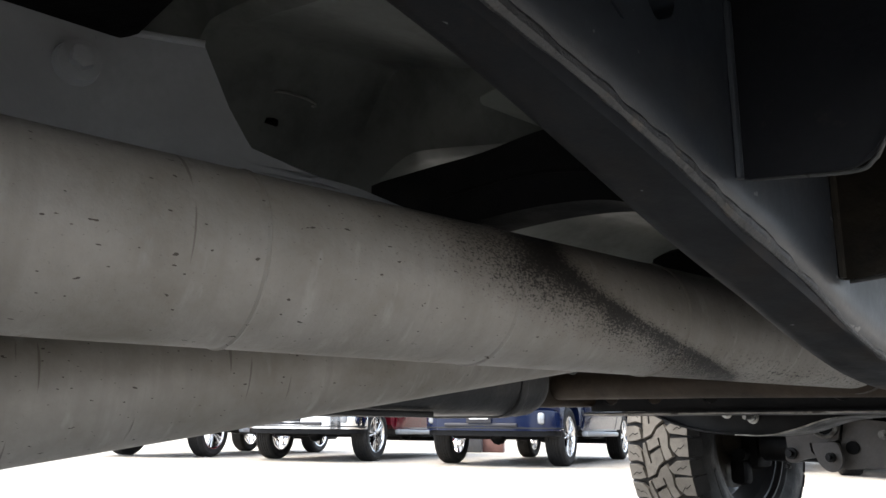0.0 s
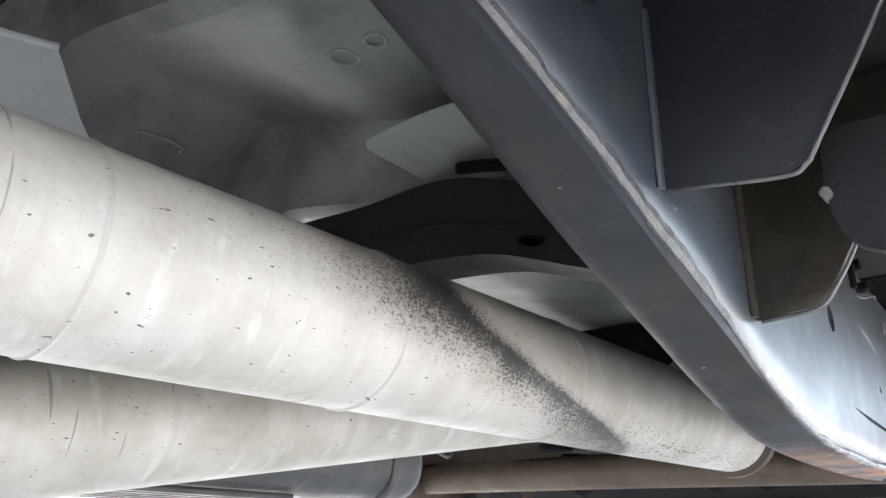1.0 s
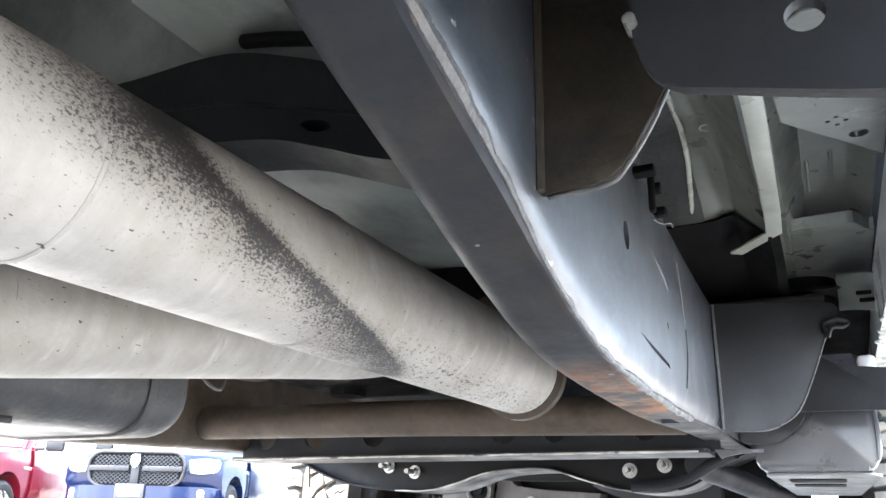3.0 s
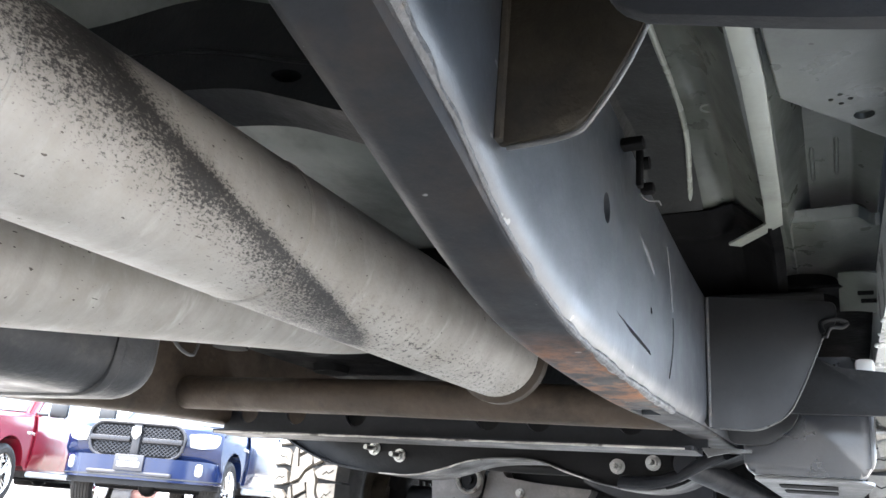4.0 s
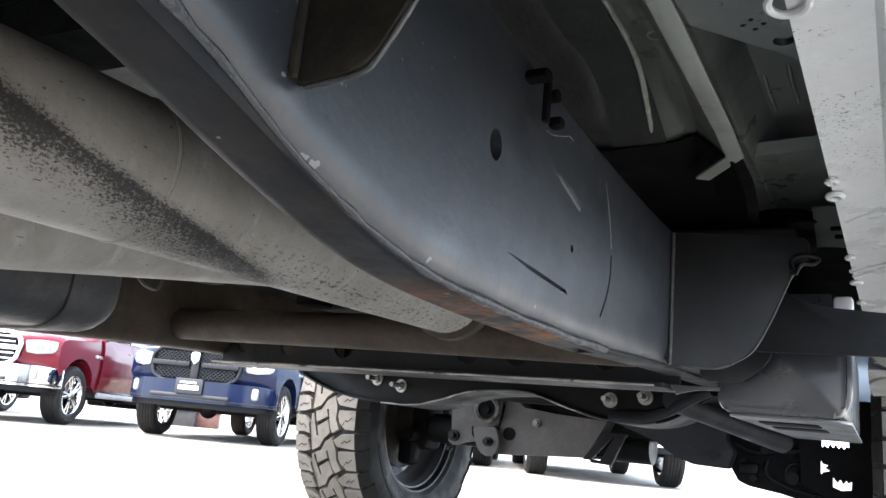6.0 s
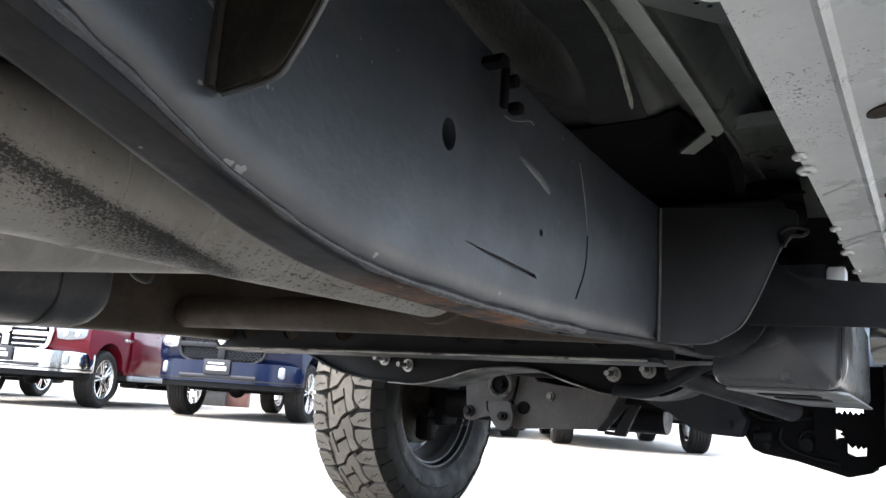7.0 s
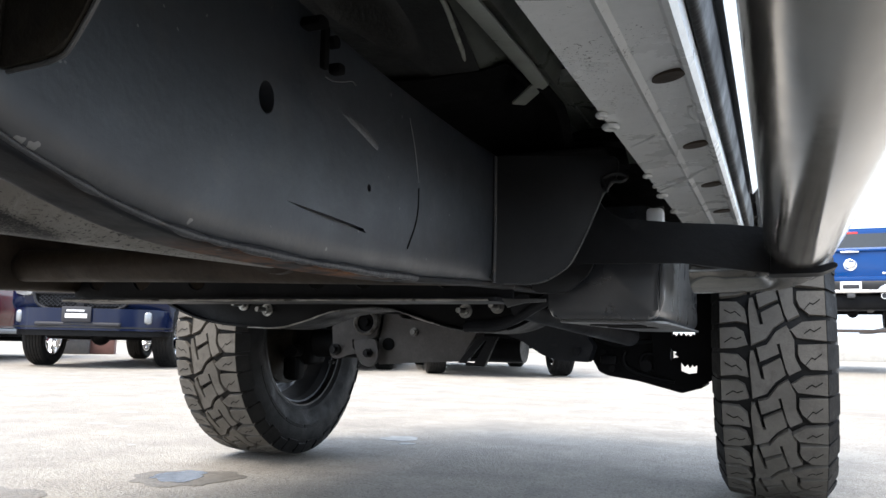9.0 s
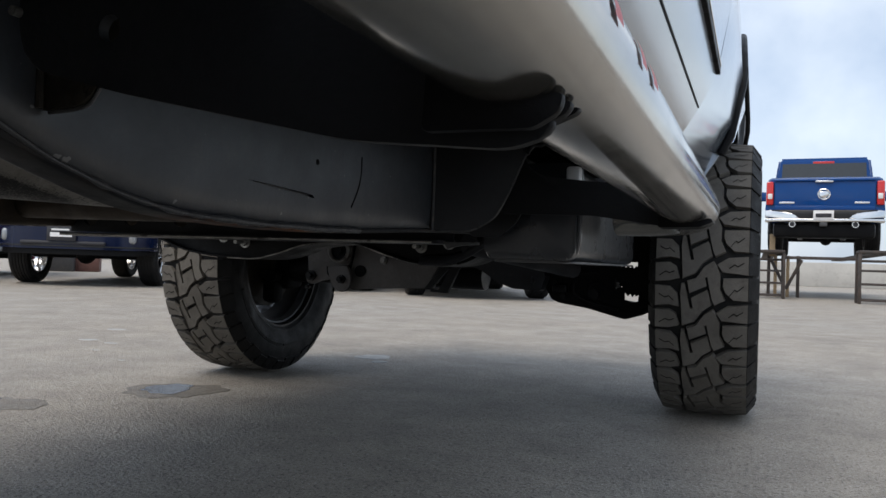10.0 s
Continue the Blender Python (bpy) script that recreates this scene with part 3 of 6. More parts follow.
# the weld seam along the rail's lower edge, lumpy, and the lap of the lower half
rnd = random.Random(7)
seam = [(-0.2200, p[0], p[1] + lip_height(p[0]) - 0.0010) for p in LOW if 0.0 < p[0] < 1.33]
seam = [Vector(p) for p in spline(seam, 8)]
b = B()
lump = [noise.noise(Vector((p.y * 60, 0.3, 0))) + 0.6 * noise.noise(Vector((p.y * 17, 2.3, 0))) for p in seam]
sway = [noise.noise(Vector((p.y * 28, 4.3, 0))) for p in seam]
wide = [0.0062 - 0.0034 * ease((p.y - 0.66) / 0.08) + 0.0008 * ease((p.y - 0.95) / 0.1) for p in seam]
sweep(b, [p + Vector((0.0006 * k - 0.3 * (w2 - 0.003), 0, 0.0012 * w)) for p, k, w, w2 in zip(seam, lump, sway, wide)], [max(0.0012, w2 + 0.0016 * k) for k, w2 in zip(lump, wide)], 10)
part("weld_seam", b, WELD, truck, "lumpy weld bead")


def slant(x):
    """How far forward the front mount's slanting plate lies at that distance from the middle."""
    return 1.570 + 0.32 * (x + 0.209)


def bead(name, pts, r, mat, label=""):
    b = B()
    sweep(b, spline(pts, 5), r, 8)
    return part(name, b, mat, truck, label)


bead("weld_bead", [(-0.2155, 0.629, 0.615), (-0.2155, 0.629, 0.66), (-0.2155, 0.629, 0.74)], 0.0032, RAIL)
bead("weld_bead", [(-0.2155, 0.773, 0.570), (-0.2155, 0.773, 0.63), (-0.2155, 0.773, 0.74)], 0.0035, GRIMY)
bead("plate_edge", [(-0.205, 0.635, 0.6145), (-0.150, 0.635, 0.6055), (-0.137, 0.635, 0.6095), (-0.129, 0.635, 0.621), (-0.086, 0.635, 0.693), (-0.040, 0.635, 0.783)], 0.0014, EDGE, "worn bright plate edge")
bead("plate_edge", [(-0.212, 0.779, 0.5675), (-0.178, 0.779, 0.570), (-0.164, 0.779, 0.580), (-0.139, 0.779, 0.622), (-0.104, 0.779, 0.712), (-0.070, 0.779, 0.782)], 0.0015, EDGE, "worn bright plate edge")
bead("plate_edge", [(x, slant(x), z) for x, z in ((-0.200, 0.5145), (-0.156, 0.516), (-0.122, 0.533), (-0.104, 0.557), (-0.081, 0.609), (-0.066, 0.648))], 0.0011, EDGE, "worn plate edge")
b = B()
streak = spline([(-0.2172, 1.078, 0.640), (-0.2172, 1.115, 0.645), (-0.2172, 1.16, 0.640), (-0.2172, 1.206, 0.629)], 5)
sweep(b, streak, [0.0008 + 0.0052 * ease(k / 13) for k in range(len(streak))], 8, 0.2, True, (0, 0, 1))
part("weld_mark", b, STREAK, truck, "pale tapering scrape")
bead("weld_mark", [(-0.2172, 1.281, 0.680), (-0.2172, 1.296, 0.65), (-0.2172, 1.309, 0.612)], 0.0013, STREAK, "faint pale paint run")
bead("weld_mark", [(-0.2172, 1.309, 0.605), (-0.2172, 1.308, 0.58), (-0.2172, 1.300, 0.558), (-0.2172, 1.282, 0.532)], 0.0017, DEEP, "dark dripped paint run")
bead("weld_mark", [(-0.2135, 1.567, 0.70), (-0.2135, 1.569, 0.6), (-0.2135, 1.567, 0.516)], 0.0028, WELD)

# ---- exhaust ----
b = B()
pipe_line = [(-0.4655, -0.6, 0.556), (-0.4604, 0.3, 0.5647), (-0.4485, 1.2, 0.5749), (-0.4465, 1.36, 0.577)]
n_ring, pts, rads = 0, [], []
for (p, q), n in zip(zip(pipe_line, pipe_line[1:]), (6, 40, 8)):
    for k in range(n):
        t = k / n
        v = Vector(p).lerp(Vector(q), t)
        pts.append(v)
        rads.append(0.0604 - 0.0040 * (v.y - 0.3) / 0.9)
pts.append(Vector(pipe_line[-1])), rads.append(0.0557)
sweep(b, pts, rads, 40)
pipe_main = part("exhaust_pipe", b, EXHAUST, truck, "wide dull steel exhaust pipe with a sooty stain")
for y, r in ((0.398, 0.0607), (0.619, 0.0600), (0.860, 0.0588)):
    b = B()
    a = Vector((-0.4604, 0.3, 0.5647)).lerp(Vector((-0.4485, 1.2, 0.5749)), (y - 0.3) / 0.9)
    sweep(b, [a + Vector((0, d, 0)) for d in (-0.0018, 0, 0.0018)], [r - 0.0006, r + 0.0004, r - 0.0006], 40)
    part("pipe_ring", b, EXHAUST, pipe_main, "faint rolled ring")
b = B()
sweep(b, [(-0.4465, 1.355, 0.577), (-0.4465, 1.362, 0.577), (-0.4465, 1.376, 0.577), (-0.4465, 1.383, 0.577)], [0.055, 0.063, 0.063, 0.054], 32)
part("pipe_flange", b, BROWN, pipe_main, "rusty end flange")
b = B()
sweep(b, spline([(-0.4465, 1.38, 0.577), (-0.45, 1.46, 0.59), (-0.50, 1.53, 0.64), (-0.58, 1.56, 0.72)], 6), 0.036, 20)
part("pipe_bend", b, BROWN, pipe_main)
b = B()
p2 = [(-0.742, -0.5, 0.343), (-0.744, 0.0, 0.424), (-0.746, 0.3, 0.473), (-0.752, 1.2, 0.62), (-0.753, 1.45, 0.661), (-0.754, 1.6, 0.70)]
sweep(b, spline(p2, 8), 0.06, 36)
part("exhaust_pipe", b, EXHAUST_CLEAN, truck, "second dull steel exhaust pipe")

# ribbed guard with a rounded end, beyond the pipes
b = B()
box(b, (-0.985, 0.30, 0.565), (0.27, 1.81, 0.168), 0.055, 6)
guard = part("tank_guard", b, GUARD, truck, "ribbed dark grey plastic tank guard")
for k in range(6):
    b = B()
    box(b, (-0.882 - 0.034 * k, 0.42 - 0.03 * k, 0.4795), (0.009, 1.05, 0.009), 0.002)
    part("rib", b, PLASTIC, guard)
b = B()
band = [(x, z) for x, z in rounded([(-1.123, 0.478), (-0.847, 0.478), (-0.847, 0.652), (-1.123, 0.652)], 0.06, 6)]
slab(b, band, "y", 1.105, 1.120, 0.002)
part("moulded_band", b, GUARD, guard)
b = B()
sweep(b, spline([(-0.86, 1.20, 0.575), (-0.85, 1.215, 0.558), (-0.847, 1.235, 0.556), (-0.852, 1.248, 0.58)], 6), 0.0025, 8)
part("wire_clip", b, GREYPLASTIC, guard, "bent wire clip")

# sheet hanger above the main pipe, with its bolt
b = B()
def hanger(u, v):
    """A plate whose end is bent round a fold, with a lower lip that sweeps on along the pipe."""
    z = 0.60 + v * (0.268 - 0.011 * u)
    right = float(np.interp(z, [0.60, 0.70, 0.715, 0.730, 0.746, 0.788, 0.874], [0.80, 0.80, 0.70, 0.58, 0.538, 0.515, 0.480]))
    y = -0.10 + u * (right + 0.10)
    return (-0.769 + 0.45 * max(0.0, min(y, 0.60) - 0.408), y, z)


sheet(b, hanger, 60, 30, 0.003)
hang = part("sheet_hanger", b, GALV, truck, "grey sheet metal exhaust hanger")
b = B()
sweep(b, [Vector(hanger(k / 40, 1.0)) + Vector((0.003, 0, 0)) for k in range(41)], 0.0045, 10)
part("rolled_edge", b, GALV, hang, "rolled upper edge")
b = B()
rod(b, (-0.772, 0.371, 0.808), (-0.752, 0.371, 0.808), 0.024, 0.021, 28)
rod(b, (-0.754, 0.371, 0.808), (-0.740, 0.371, 0.808), 0.012, n=6)
part("bolt", b, GALV, hang)

# ---- crossmembers ----
b = B()
sweep(b, [(-1.215, 1.6, 0.561), (-0.75, 1.6, 0.555), (-0.27, 1.6, 0.545)], 0.031, 28)
part("cross_tube", b, BROWN, truck, "brown rusty cross tube")
b = B()
slab(b, [(-1.21, 0.506), (-0.24, 0.500), (-0.24, 0.60), (-1.21, 0.60)], "y", 1.738, 1.746)
xm = part("crossmember", b, FRAME, truck, "dark steel crossmember with round holes")
b = B()
for x in (-1.15, -1.03, -0.89, -0.615, -0.52, -0.36):
    rod(b, (x, 1.7, 0.545), (x, 1.8, 0.545), 0.024, n=24)
cut(xm, b, OFF)
b = B()
slab(b, rounded([(-1.21, 1.70), (-0.255, 1.70), (-0.255, 1.80), (-1.21, 1.80)], 0.01), "z", 0.4965, 0.5035)
part("flange", b, FRAME, xm, "dark lower flange")
b = B()
edge_line = [(-1.20 + 0.019 * k, 1.699, 0.4985 + 0.0009 * noise.noise(Vector((k * 0.7, 3.1, 0)))) for k in range(50)]
sweep(b, edge_line, [0.0019 + 0.0012 * noise.noise(Vector((k * 0.9, 8.3, 0))) for k in range(50)], 6)
part("flange_edge", b, BAREEDGE, xm, "bright worn flange edge")

low2 = spline([(-1.36, 0.545), (-1.30, 0.513), (-1.22, 0.483), (-1.14, 0.467), (-1.05, 0.4595), (-0.96, 0.459), (-0.89, 0.474), (-0.82, 0.496), (-0.74, 0.506), (-0.66, 0.505), (-0.59, 0.485), (-0.52, 0.466), (-0.46, 0.457), (-0.40, 0.457), (-0.34, 0.473), (-0.28, 0.513), (-0.22, 0.54)], 5)
b = B()
slab(b, [(p[0], p[1]) for p in low2] + [(-0.21, 0.62), (-1.36, 0.62)], "y", 2.145, 2.265)
xm2 = part("crossmember", b, BLACK, truck, "black arched stamped crossmember")
b = B()
slab(b, [(p[0], p[1]) for p in low2] + [(p[0], p[1] - 0.005) for p in reversed(low2)], "y", 2.124, 2.285)
part("lip", b, BLACK, xm2)
for x0, x1, mat in ((-1.04, -0.80, BAREEDGE), (-0.80, -0.62, EDGE), (-0.62, -0.545, BAREEDGE), (-0.545, -0.38, EDGE)):
    b = B()
    run = [p for p in low2 if x0 - 0.012 <= p[0] <= x1 + 0.012]
    sweep(b, [(p[0], 2.1235, p[1] - 0.0035 + 0.0012 * noise.noise(Vector((p[0] * 40, 1.7, 0)))) for p in run], [0.0017 + 0.0011 * noise.noise(Vector((p[0] * 33, 5.1, 0))) for p in run], 6)
    part("lip_edge", b, mat, xm2, "worn lower edge")


def bolt(x, y, z, parent, r=0.016):
    b = B()
    rod(b, (x, y, z), (x, y - 0.003, z), r, n=20)
    rod(b, (x, y - 0.003, z), (x, y - 0.014, z), r * 0.66, n=6)
    rod(b, (x, y - 0.014, z), (x, y - 0.046, z), r * 0.36, n=12)
    part("bolt", b, BRIGHT, parent, "bright zinc bolt with washer")


for x, z in ((-1.080, 0.513), (-1.008, 0.4995), (-0.480, 0.4985), (-0.405, 0.509)):
    bolt(x, 2.145, z, xm2)
b = B()
sweep(b, spline([(-0.47, 2.125, 0.466), (-0.40, 2.11, 0.468), (-0.345, 2.09, 0.482), (-0.29, 2.06, 0.508), (-0.245, 2.03, 0.525)], 6), 0.017, 14, 0.6)
part("turned_end", b, FRAME, xm2, "turned-up end of the crossmember")
b = B()
slab(b, [(-0.243, 0.500), (-0.215, 0.4995), (-0.172, 0.500), (-0.172, 0.495), (-0.205, 0.4935), (-0.226, 0.489), (-0.234, 0.486)], "y", 1.692, 1.698, 0.001)
part("flange_tab", b, EDGE, xm, "ragged worn flange end")
b = B()
sweep(b, spline([(-0.62, 2.0, 0.60), (-0.55, 2.02, 0.585), (-0.45, 2.0, 0.59), (-0.38, 2.03, 0.62)], 6), 0.007, 8)
sweep(b, spline([(-1.0, 1.85, 0.62), (-0.85, 1.88, 0.60), (-0.7, 1.86, 0.615), (-0.5, 1.9, 0.60)], 6), 0.009, 8)
part("cable", b, BLACK, truck, "black cable loom")

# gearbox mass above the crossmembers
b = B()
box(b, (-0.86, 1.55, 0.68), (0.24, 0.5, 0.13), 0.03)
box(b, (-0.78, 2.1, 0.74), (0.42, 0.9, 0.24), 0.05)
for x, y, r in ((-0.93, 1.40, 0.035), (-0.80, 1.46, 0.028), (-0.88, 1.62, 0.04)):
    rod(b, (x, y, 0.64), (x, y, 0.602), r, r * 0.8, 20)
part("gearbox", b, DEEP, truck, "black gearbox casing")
for x, y, z in ((-0.98, 1.30, 0.628), (-0.93, 1.42, 0.62), (-0.72, 1.5, 0.62)):
    b = B()
    rod(b, (x, y, z), (x, y - 0.02, z - 0.004), 0.008, n=6)
    part("bolt", b, BRIGHT, truck)

# ---- front axle ----
SPREAD.append((Vector((0.158, 0.498, 0.431)), 1.086))
LINKGREY = surface("dusty_link_paint", (0.062, 0.057, 0.054), (0.088, 0.081, 0.076), 0.6, 0.0, 8.0, 120.0, 0.2, 0.0, (0.10, 0.094, 0.085), 0.56, 0.76, 16.0, spec=0.3)
# backing block added so the gap behind the link stays dark
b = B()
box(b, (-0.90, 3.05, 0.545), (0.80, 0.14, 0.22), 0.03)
part("dark_backing", b, BLACK, truck, "black backing block added behind the link")
b = B()
rod(b, (-1.42, 3.06, 0.415), (-0.62, 3.06, 0.415), 0.052, n=24)
axle = part("axle_tube", b, BLACK, truck, "black front axle tube")
b = B()
slab(b, rounded([(-0.70, 0.47), (-0.40, 0.43), (-0.362, 0.385), (-0.341, 0.348), (-0.314, 0.337), (-0.227, 0.325), (-0.10, 0.294), (-0.040, 0.312), (-0.048, 0.334), (-0.150, 0.350), (-0.150, 0.60), (-0.60, 0.62)], 0.006), "y", 2.92, 3.16, 0.004)
part("diff_housing", b, DEEP, truck, "black axle casing")
b = B()
sweep(b, spline([(-0.262, 2.918, 0.412), (-0.268, 2.918, 0.385), (-0.250, 2.918, 0.36), (-0.20, 2.918, 0.34), (-0.12, 2.918, 0.326)], 5), 0.007, 10)
sweep(b, [(-0.191 + 0.026 * math.cos(a * math.pi / 10), 2.917, 0.383 + 0.026 * math.sin(a * math.pi / 10)) for a in range(21)], 0.006, 8)
sweep(b, spline([(-0.35, 2.918, 0.45), (-0.30, 2.918, 0.43), (-0.22, 2.918, 0.44), (-0.12, 2.918, 0.45)], 5), 0.008, 10)
box(b, (-0.31, 2.91, 0.385), (0.05, 0.03, 0.03), 0.008)
part("casing_rib", b, BLACK, truck, "raised cast ribs")
for x, z, r in ((-0.33, 0.40, 0.014), (-0.20, 0.37, 0.018), (-0.14, 0.36, 0.014), (-0.27, 0.44, 0.012), (-0.3, 0.36, 0.01)):
    b = B()
    rod(b, (x, 2.925, z), (x, 2.905, z), r, n=12)
    part("casing_bolt", b, BLACK, truck)
b = B()
slab(b, rounded([(-0.72, 0.62), (-0.72, 0.50), (-0.698, 0.488), (-0.55, 0.436), (-0.489, 0.397), (-0.44, 0.381), (-0.35, 0.378), (-0.333, 0.424), (-0.353, 0.452), (-0.358, 0.62)], 0.006), "y", 2.80, 2.86, 0.003)
brace = part("cross_brace", b, FRAME, truck, "black brace ahead of the crossmember")
b = B()
rod(b, (-0.38, 2.80, 0.41), (-0.38, 2.792, 0.41), 0.013, n=18)
rod(b, (-0.38, 2.794, 0.41), (-0.38, 2.784, 0.41), 0.008, n=6)
part("bolt", b, FRAME, brace)
# link bracket and the broad box link
plate_o = rounded([(-1.263, 0.521), (-1.252, 0.404), (-1.266, 0.385), (-1.255, 0.366), (-1.23, 0.364), (-1.193, 0.378), (-1.155, 0.384), (-1.142, 0.43), (-1.085, 0.44), (-1.079, 0.473), (-1.071, 0.529)], 0.008)
b = B()
slab(b, plate_o, "y", 2.88, 2.892, 0.003)
lk = part("link_bracket", b, LINKGREY, truck, "dusty grey link bracket plate")
b = B()
slab(b, rounded([(-1.165, 0.43), (-1.155, 0.392), (-1.142, 0.362), (-1.122, 0.344), (-1.102, 0.339), (-1.080, 0.348), (-1.069, 0.372), (-1.069, 0.395), (-1.080, 0.435)], 0.01), "y", 2.862, 2.876, 0.003)
part("lug", b, LINKGREY, lk, "rounded lug lapped over the plate")
b = B()
sweep(b, [(-1.174, 2.879, 0.430), (-1.171, 2.879, 0.404), (-1.160, 2.879, 0.392), (-1.148, 2.879, 0.384)], 0.0032, 6)
part("lap_gap", b, DEEP, lk)
b = B()
lathe(b, [(0.042, 2.872), (0.045, 2.858), (0.038, 2.852), (0.032, 2.858), (0.032, 2.885), (0.042, 2.885), (0.042, 2.872)], 32, "y")
bmesh.ops.translate(b, verts=b.verts, vec=(-1.118, 0, 0.489))
part("bushing_shell", b, WORN, lk, "bright worn bushing shell")
b = B()
rod(b, (-1.118, 2.866, 0.489), (-1.118, 2.95, 0.489), 0.032, n=24)
rod(b, (-1.118, 2.852, 0.489), (-1.118, 2.87, 0.489), 0.014, n=14)
part("bushing", b, DEEP, lk, "black rubber bushing")
for x, z, r, dy in ((-1.239, 0.395, 0.019, 0), (-1.103, 0.386, 0.015, 0.018), (-1.262, 0.352, 0.008, -0.02)):
    b = B()
    rod(b, (x, 2.882 - dy, z), (x, 2.868 - dy, z), r, n=20)
    rod(b, (x, 2.87 - dy, z), (x, 2.852 - dy, z), r * 0.62, n=6)
    part("bolt", b, BLACK, lk)
b = B()
slab(b, rounded([(-1.085, 0.348), (-1.096, 0.39), (-1.08, 0.447), (-1.066, 0.521), (-1.017, 0.529), (-1.010, 0.506), (-0.906, 0.493), (-0.72, 0.482), (-0.788, 0.366), (-0.978, 0.356)], 0.006), "y", 2.90, 2.99, 0.005)
link = part("box_link", b, LINKGREY, truck, "broad dusty grey box link")
b = B()
rod(b, (-1.048, 2.905, 0.417), (-1.048, 2.894, 0.417), 0.021, n=20)
part("hole", b, DEEP, link)
b = B()
rod(b, (-0.953, 2.902, 0.459), (-0.953, 2.892, 0.459), 0.014, n=20)
rod(b, (-0.953, 2.894, 0.459), (-0.953, 2.882, 0.459), 0.009, n=6)
part("bolt", b, WORN, link)
b = B()
slab(b, [(-0.79, 0.362), (-0.765, 0.362), (-0.70, 0.437), (-0.66, 0.437), (-0.655, 0.447), (-0.722, 0.449)], "y", 2.885, 2.90)
slab(b, [(-0.658, 0.445), (-0.692, 0.4365), (-0.737, 0.357), (-0.70, 0.352)], "y", 2.884, 2.901)
slab(b, [(-0.765, 0.3545), (-0.71, 0.352), (-0.71, 0.361), (-0.765, 0.3655)], "y", 2.886, 2.899)
sweep(b, spline([(-0.755, 2.91, 0.378), (-0.72, 2.91, 0.385), (-0.70, 2.91, 0.41), (-0.695, 2.91, 0.432)], 5), 0.004, 8)
part("hose_bracket", b, BLACK, truck, "black three-sided hose bracket")
b = B()
rod(b, (-0.29, 1.95, 0.500), (-0.17, 2.45, 0.452), 0.024, n=20)
part("radius_arm", b, FRAME, truck, "black lower control arm")
b = B()
sweep(b, spline([(-1.3, 2.72, 0.56), (-1.0, 2.70, 0.53), (-0.6, 2.70, 0.53), (-0.3, 2.72, 0.56)], 6), 0.018, 14)
part("sway_bar", b, BLACK, truck, "black sway bar")
b = B()
coil = [(-1.375 + 0.055 * math.cos(a), 3.06 + 0.055 * math.sin(a), 0.47 + 0.0105 * a) for a in [k * math.pi / 8 for k in range(0, 96)]]
sweep(b, coil, 0.009, 8)
part("coil_spring", b, BLACK, truck, "black coil spring beside the wheel")


SPREAD.clear()
# black plate beside the wheel, its toothed gaps shaped to fit the camera's view
b = B()
slab(b, rounded([(-0.215, 0.60), (-0.205, 0.35), (-0.120, 0.312), (-0.060, 0.310), (-0.012, 0.335), (-0.012, 0.60)], 0.01), "y", 3.100, 3.124, 0.002)
gap_plate = part("toothed_plate", b, DEEP, truck, "black toothed plate beside the wheel")


def toothed_gaps(target):
    def jag(x0, x1, low, high, teeth, seed):
        rnd = random.Random(seed)
        pts = [(x0, high), (x0, low + 0.004)]
        for k in range(teeth):
            x = x0 + (x1 - x0) * (k + 0.5) / teeth
            pts += [(x - 0.35 * (x1 - x0) / teeth, low), (x + 0.1 * (x1 - x0) / teeth, low + rnd.uniform(0.006, 0.013))]
        return pts + [(x1, low + 0.004), (x1, high)]

    for outline in (jag(-0.150, -0.078, 0.4605, 0.483, 5, 1), [(-0.153, 0.427), (-0.147, 0.415), (-0.133, 0.411), (-0.141, 0.404), (-0.128, 0.396), (-0.146, 0.392), (-0.150, 0.383), (-0.154, 0.39)], [(-0.122, 0.381), (-0.122, 0.352), (-0.100, 0.344), (-0.074, 0.348), (-0.072, 0.372), (-0.082, 0.366), (-0.086, 0.374), (-0.095, 0.363), (-0.101, 0.375), (-0.110, 0.366)]):
        b = B()
        slab(b, outline, "y", 2.95, 3.75)
        cut(target, b, OFF)


toothed_gaps(gap_plate)

# ---- mud-terrain wheels ----
TYRE_R, TYRE_W = 0.424, 0.292


def tread_at(u, v, h, pitches=20):
    """A point of the tread: u in pitches round, v across from -1 to 1 and down the shoulder past it, h proud."""
    a = 2 * math.pi * u / pitches
    half = TYRE_W * 0.5 - 0.0185
    w = abs(v)
    if w <= 0.86:
        x, r = half * v, TYRE_R - 0.014 - 0.006 * (w / 0.86) ** 2 + h
    else:
        t = (w - 0.86) / 0.34
        x = math.copysign(half * (0.86 + 0.17 * math.sin(t * 1.45)) + h * math.sin(t * 1.2), v)
        r = TYRE_R - 0.020 - 0.055 * (1 - math.cos(t * 1.45)) + h * math.cos(t * 1.2)
    return (x, r * math.cos(a), r * math.sin(a))


def lug(b, poly, k, h, mat=0):
    cu, cv = sum(p[0] for p in poly) / len(poly), sum(p[1] for p in poly) / len(poly)
    layers = []
    for size, up in ((1.01, -0.004), (0.995, h - 0.0028), (0.972, h)):
        layers.append([b.verts.new(tread_at(k + cu + (u - cu) * size, cv + (v - cv) * size, up)) for u, v in poly])
    b.faces.new(layers[-1]).material_index = mat
    for low, high in zip(layers, layers[1:]):
        for i in range(len(poly)):
            j = (i + 1) % len(poly)
            b.faces.new((low[i], low[j], high[j], high[i])).material_index = mat


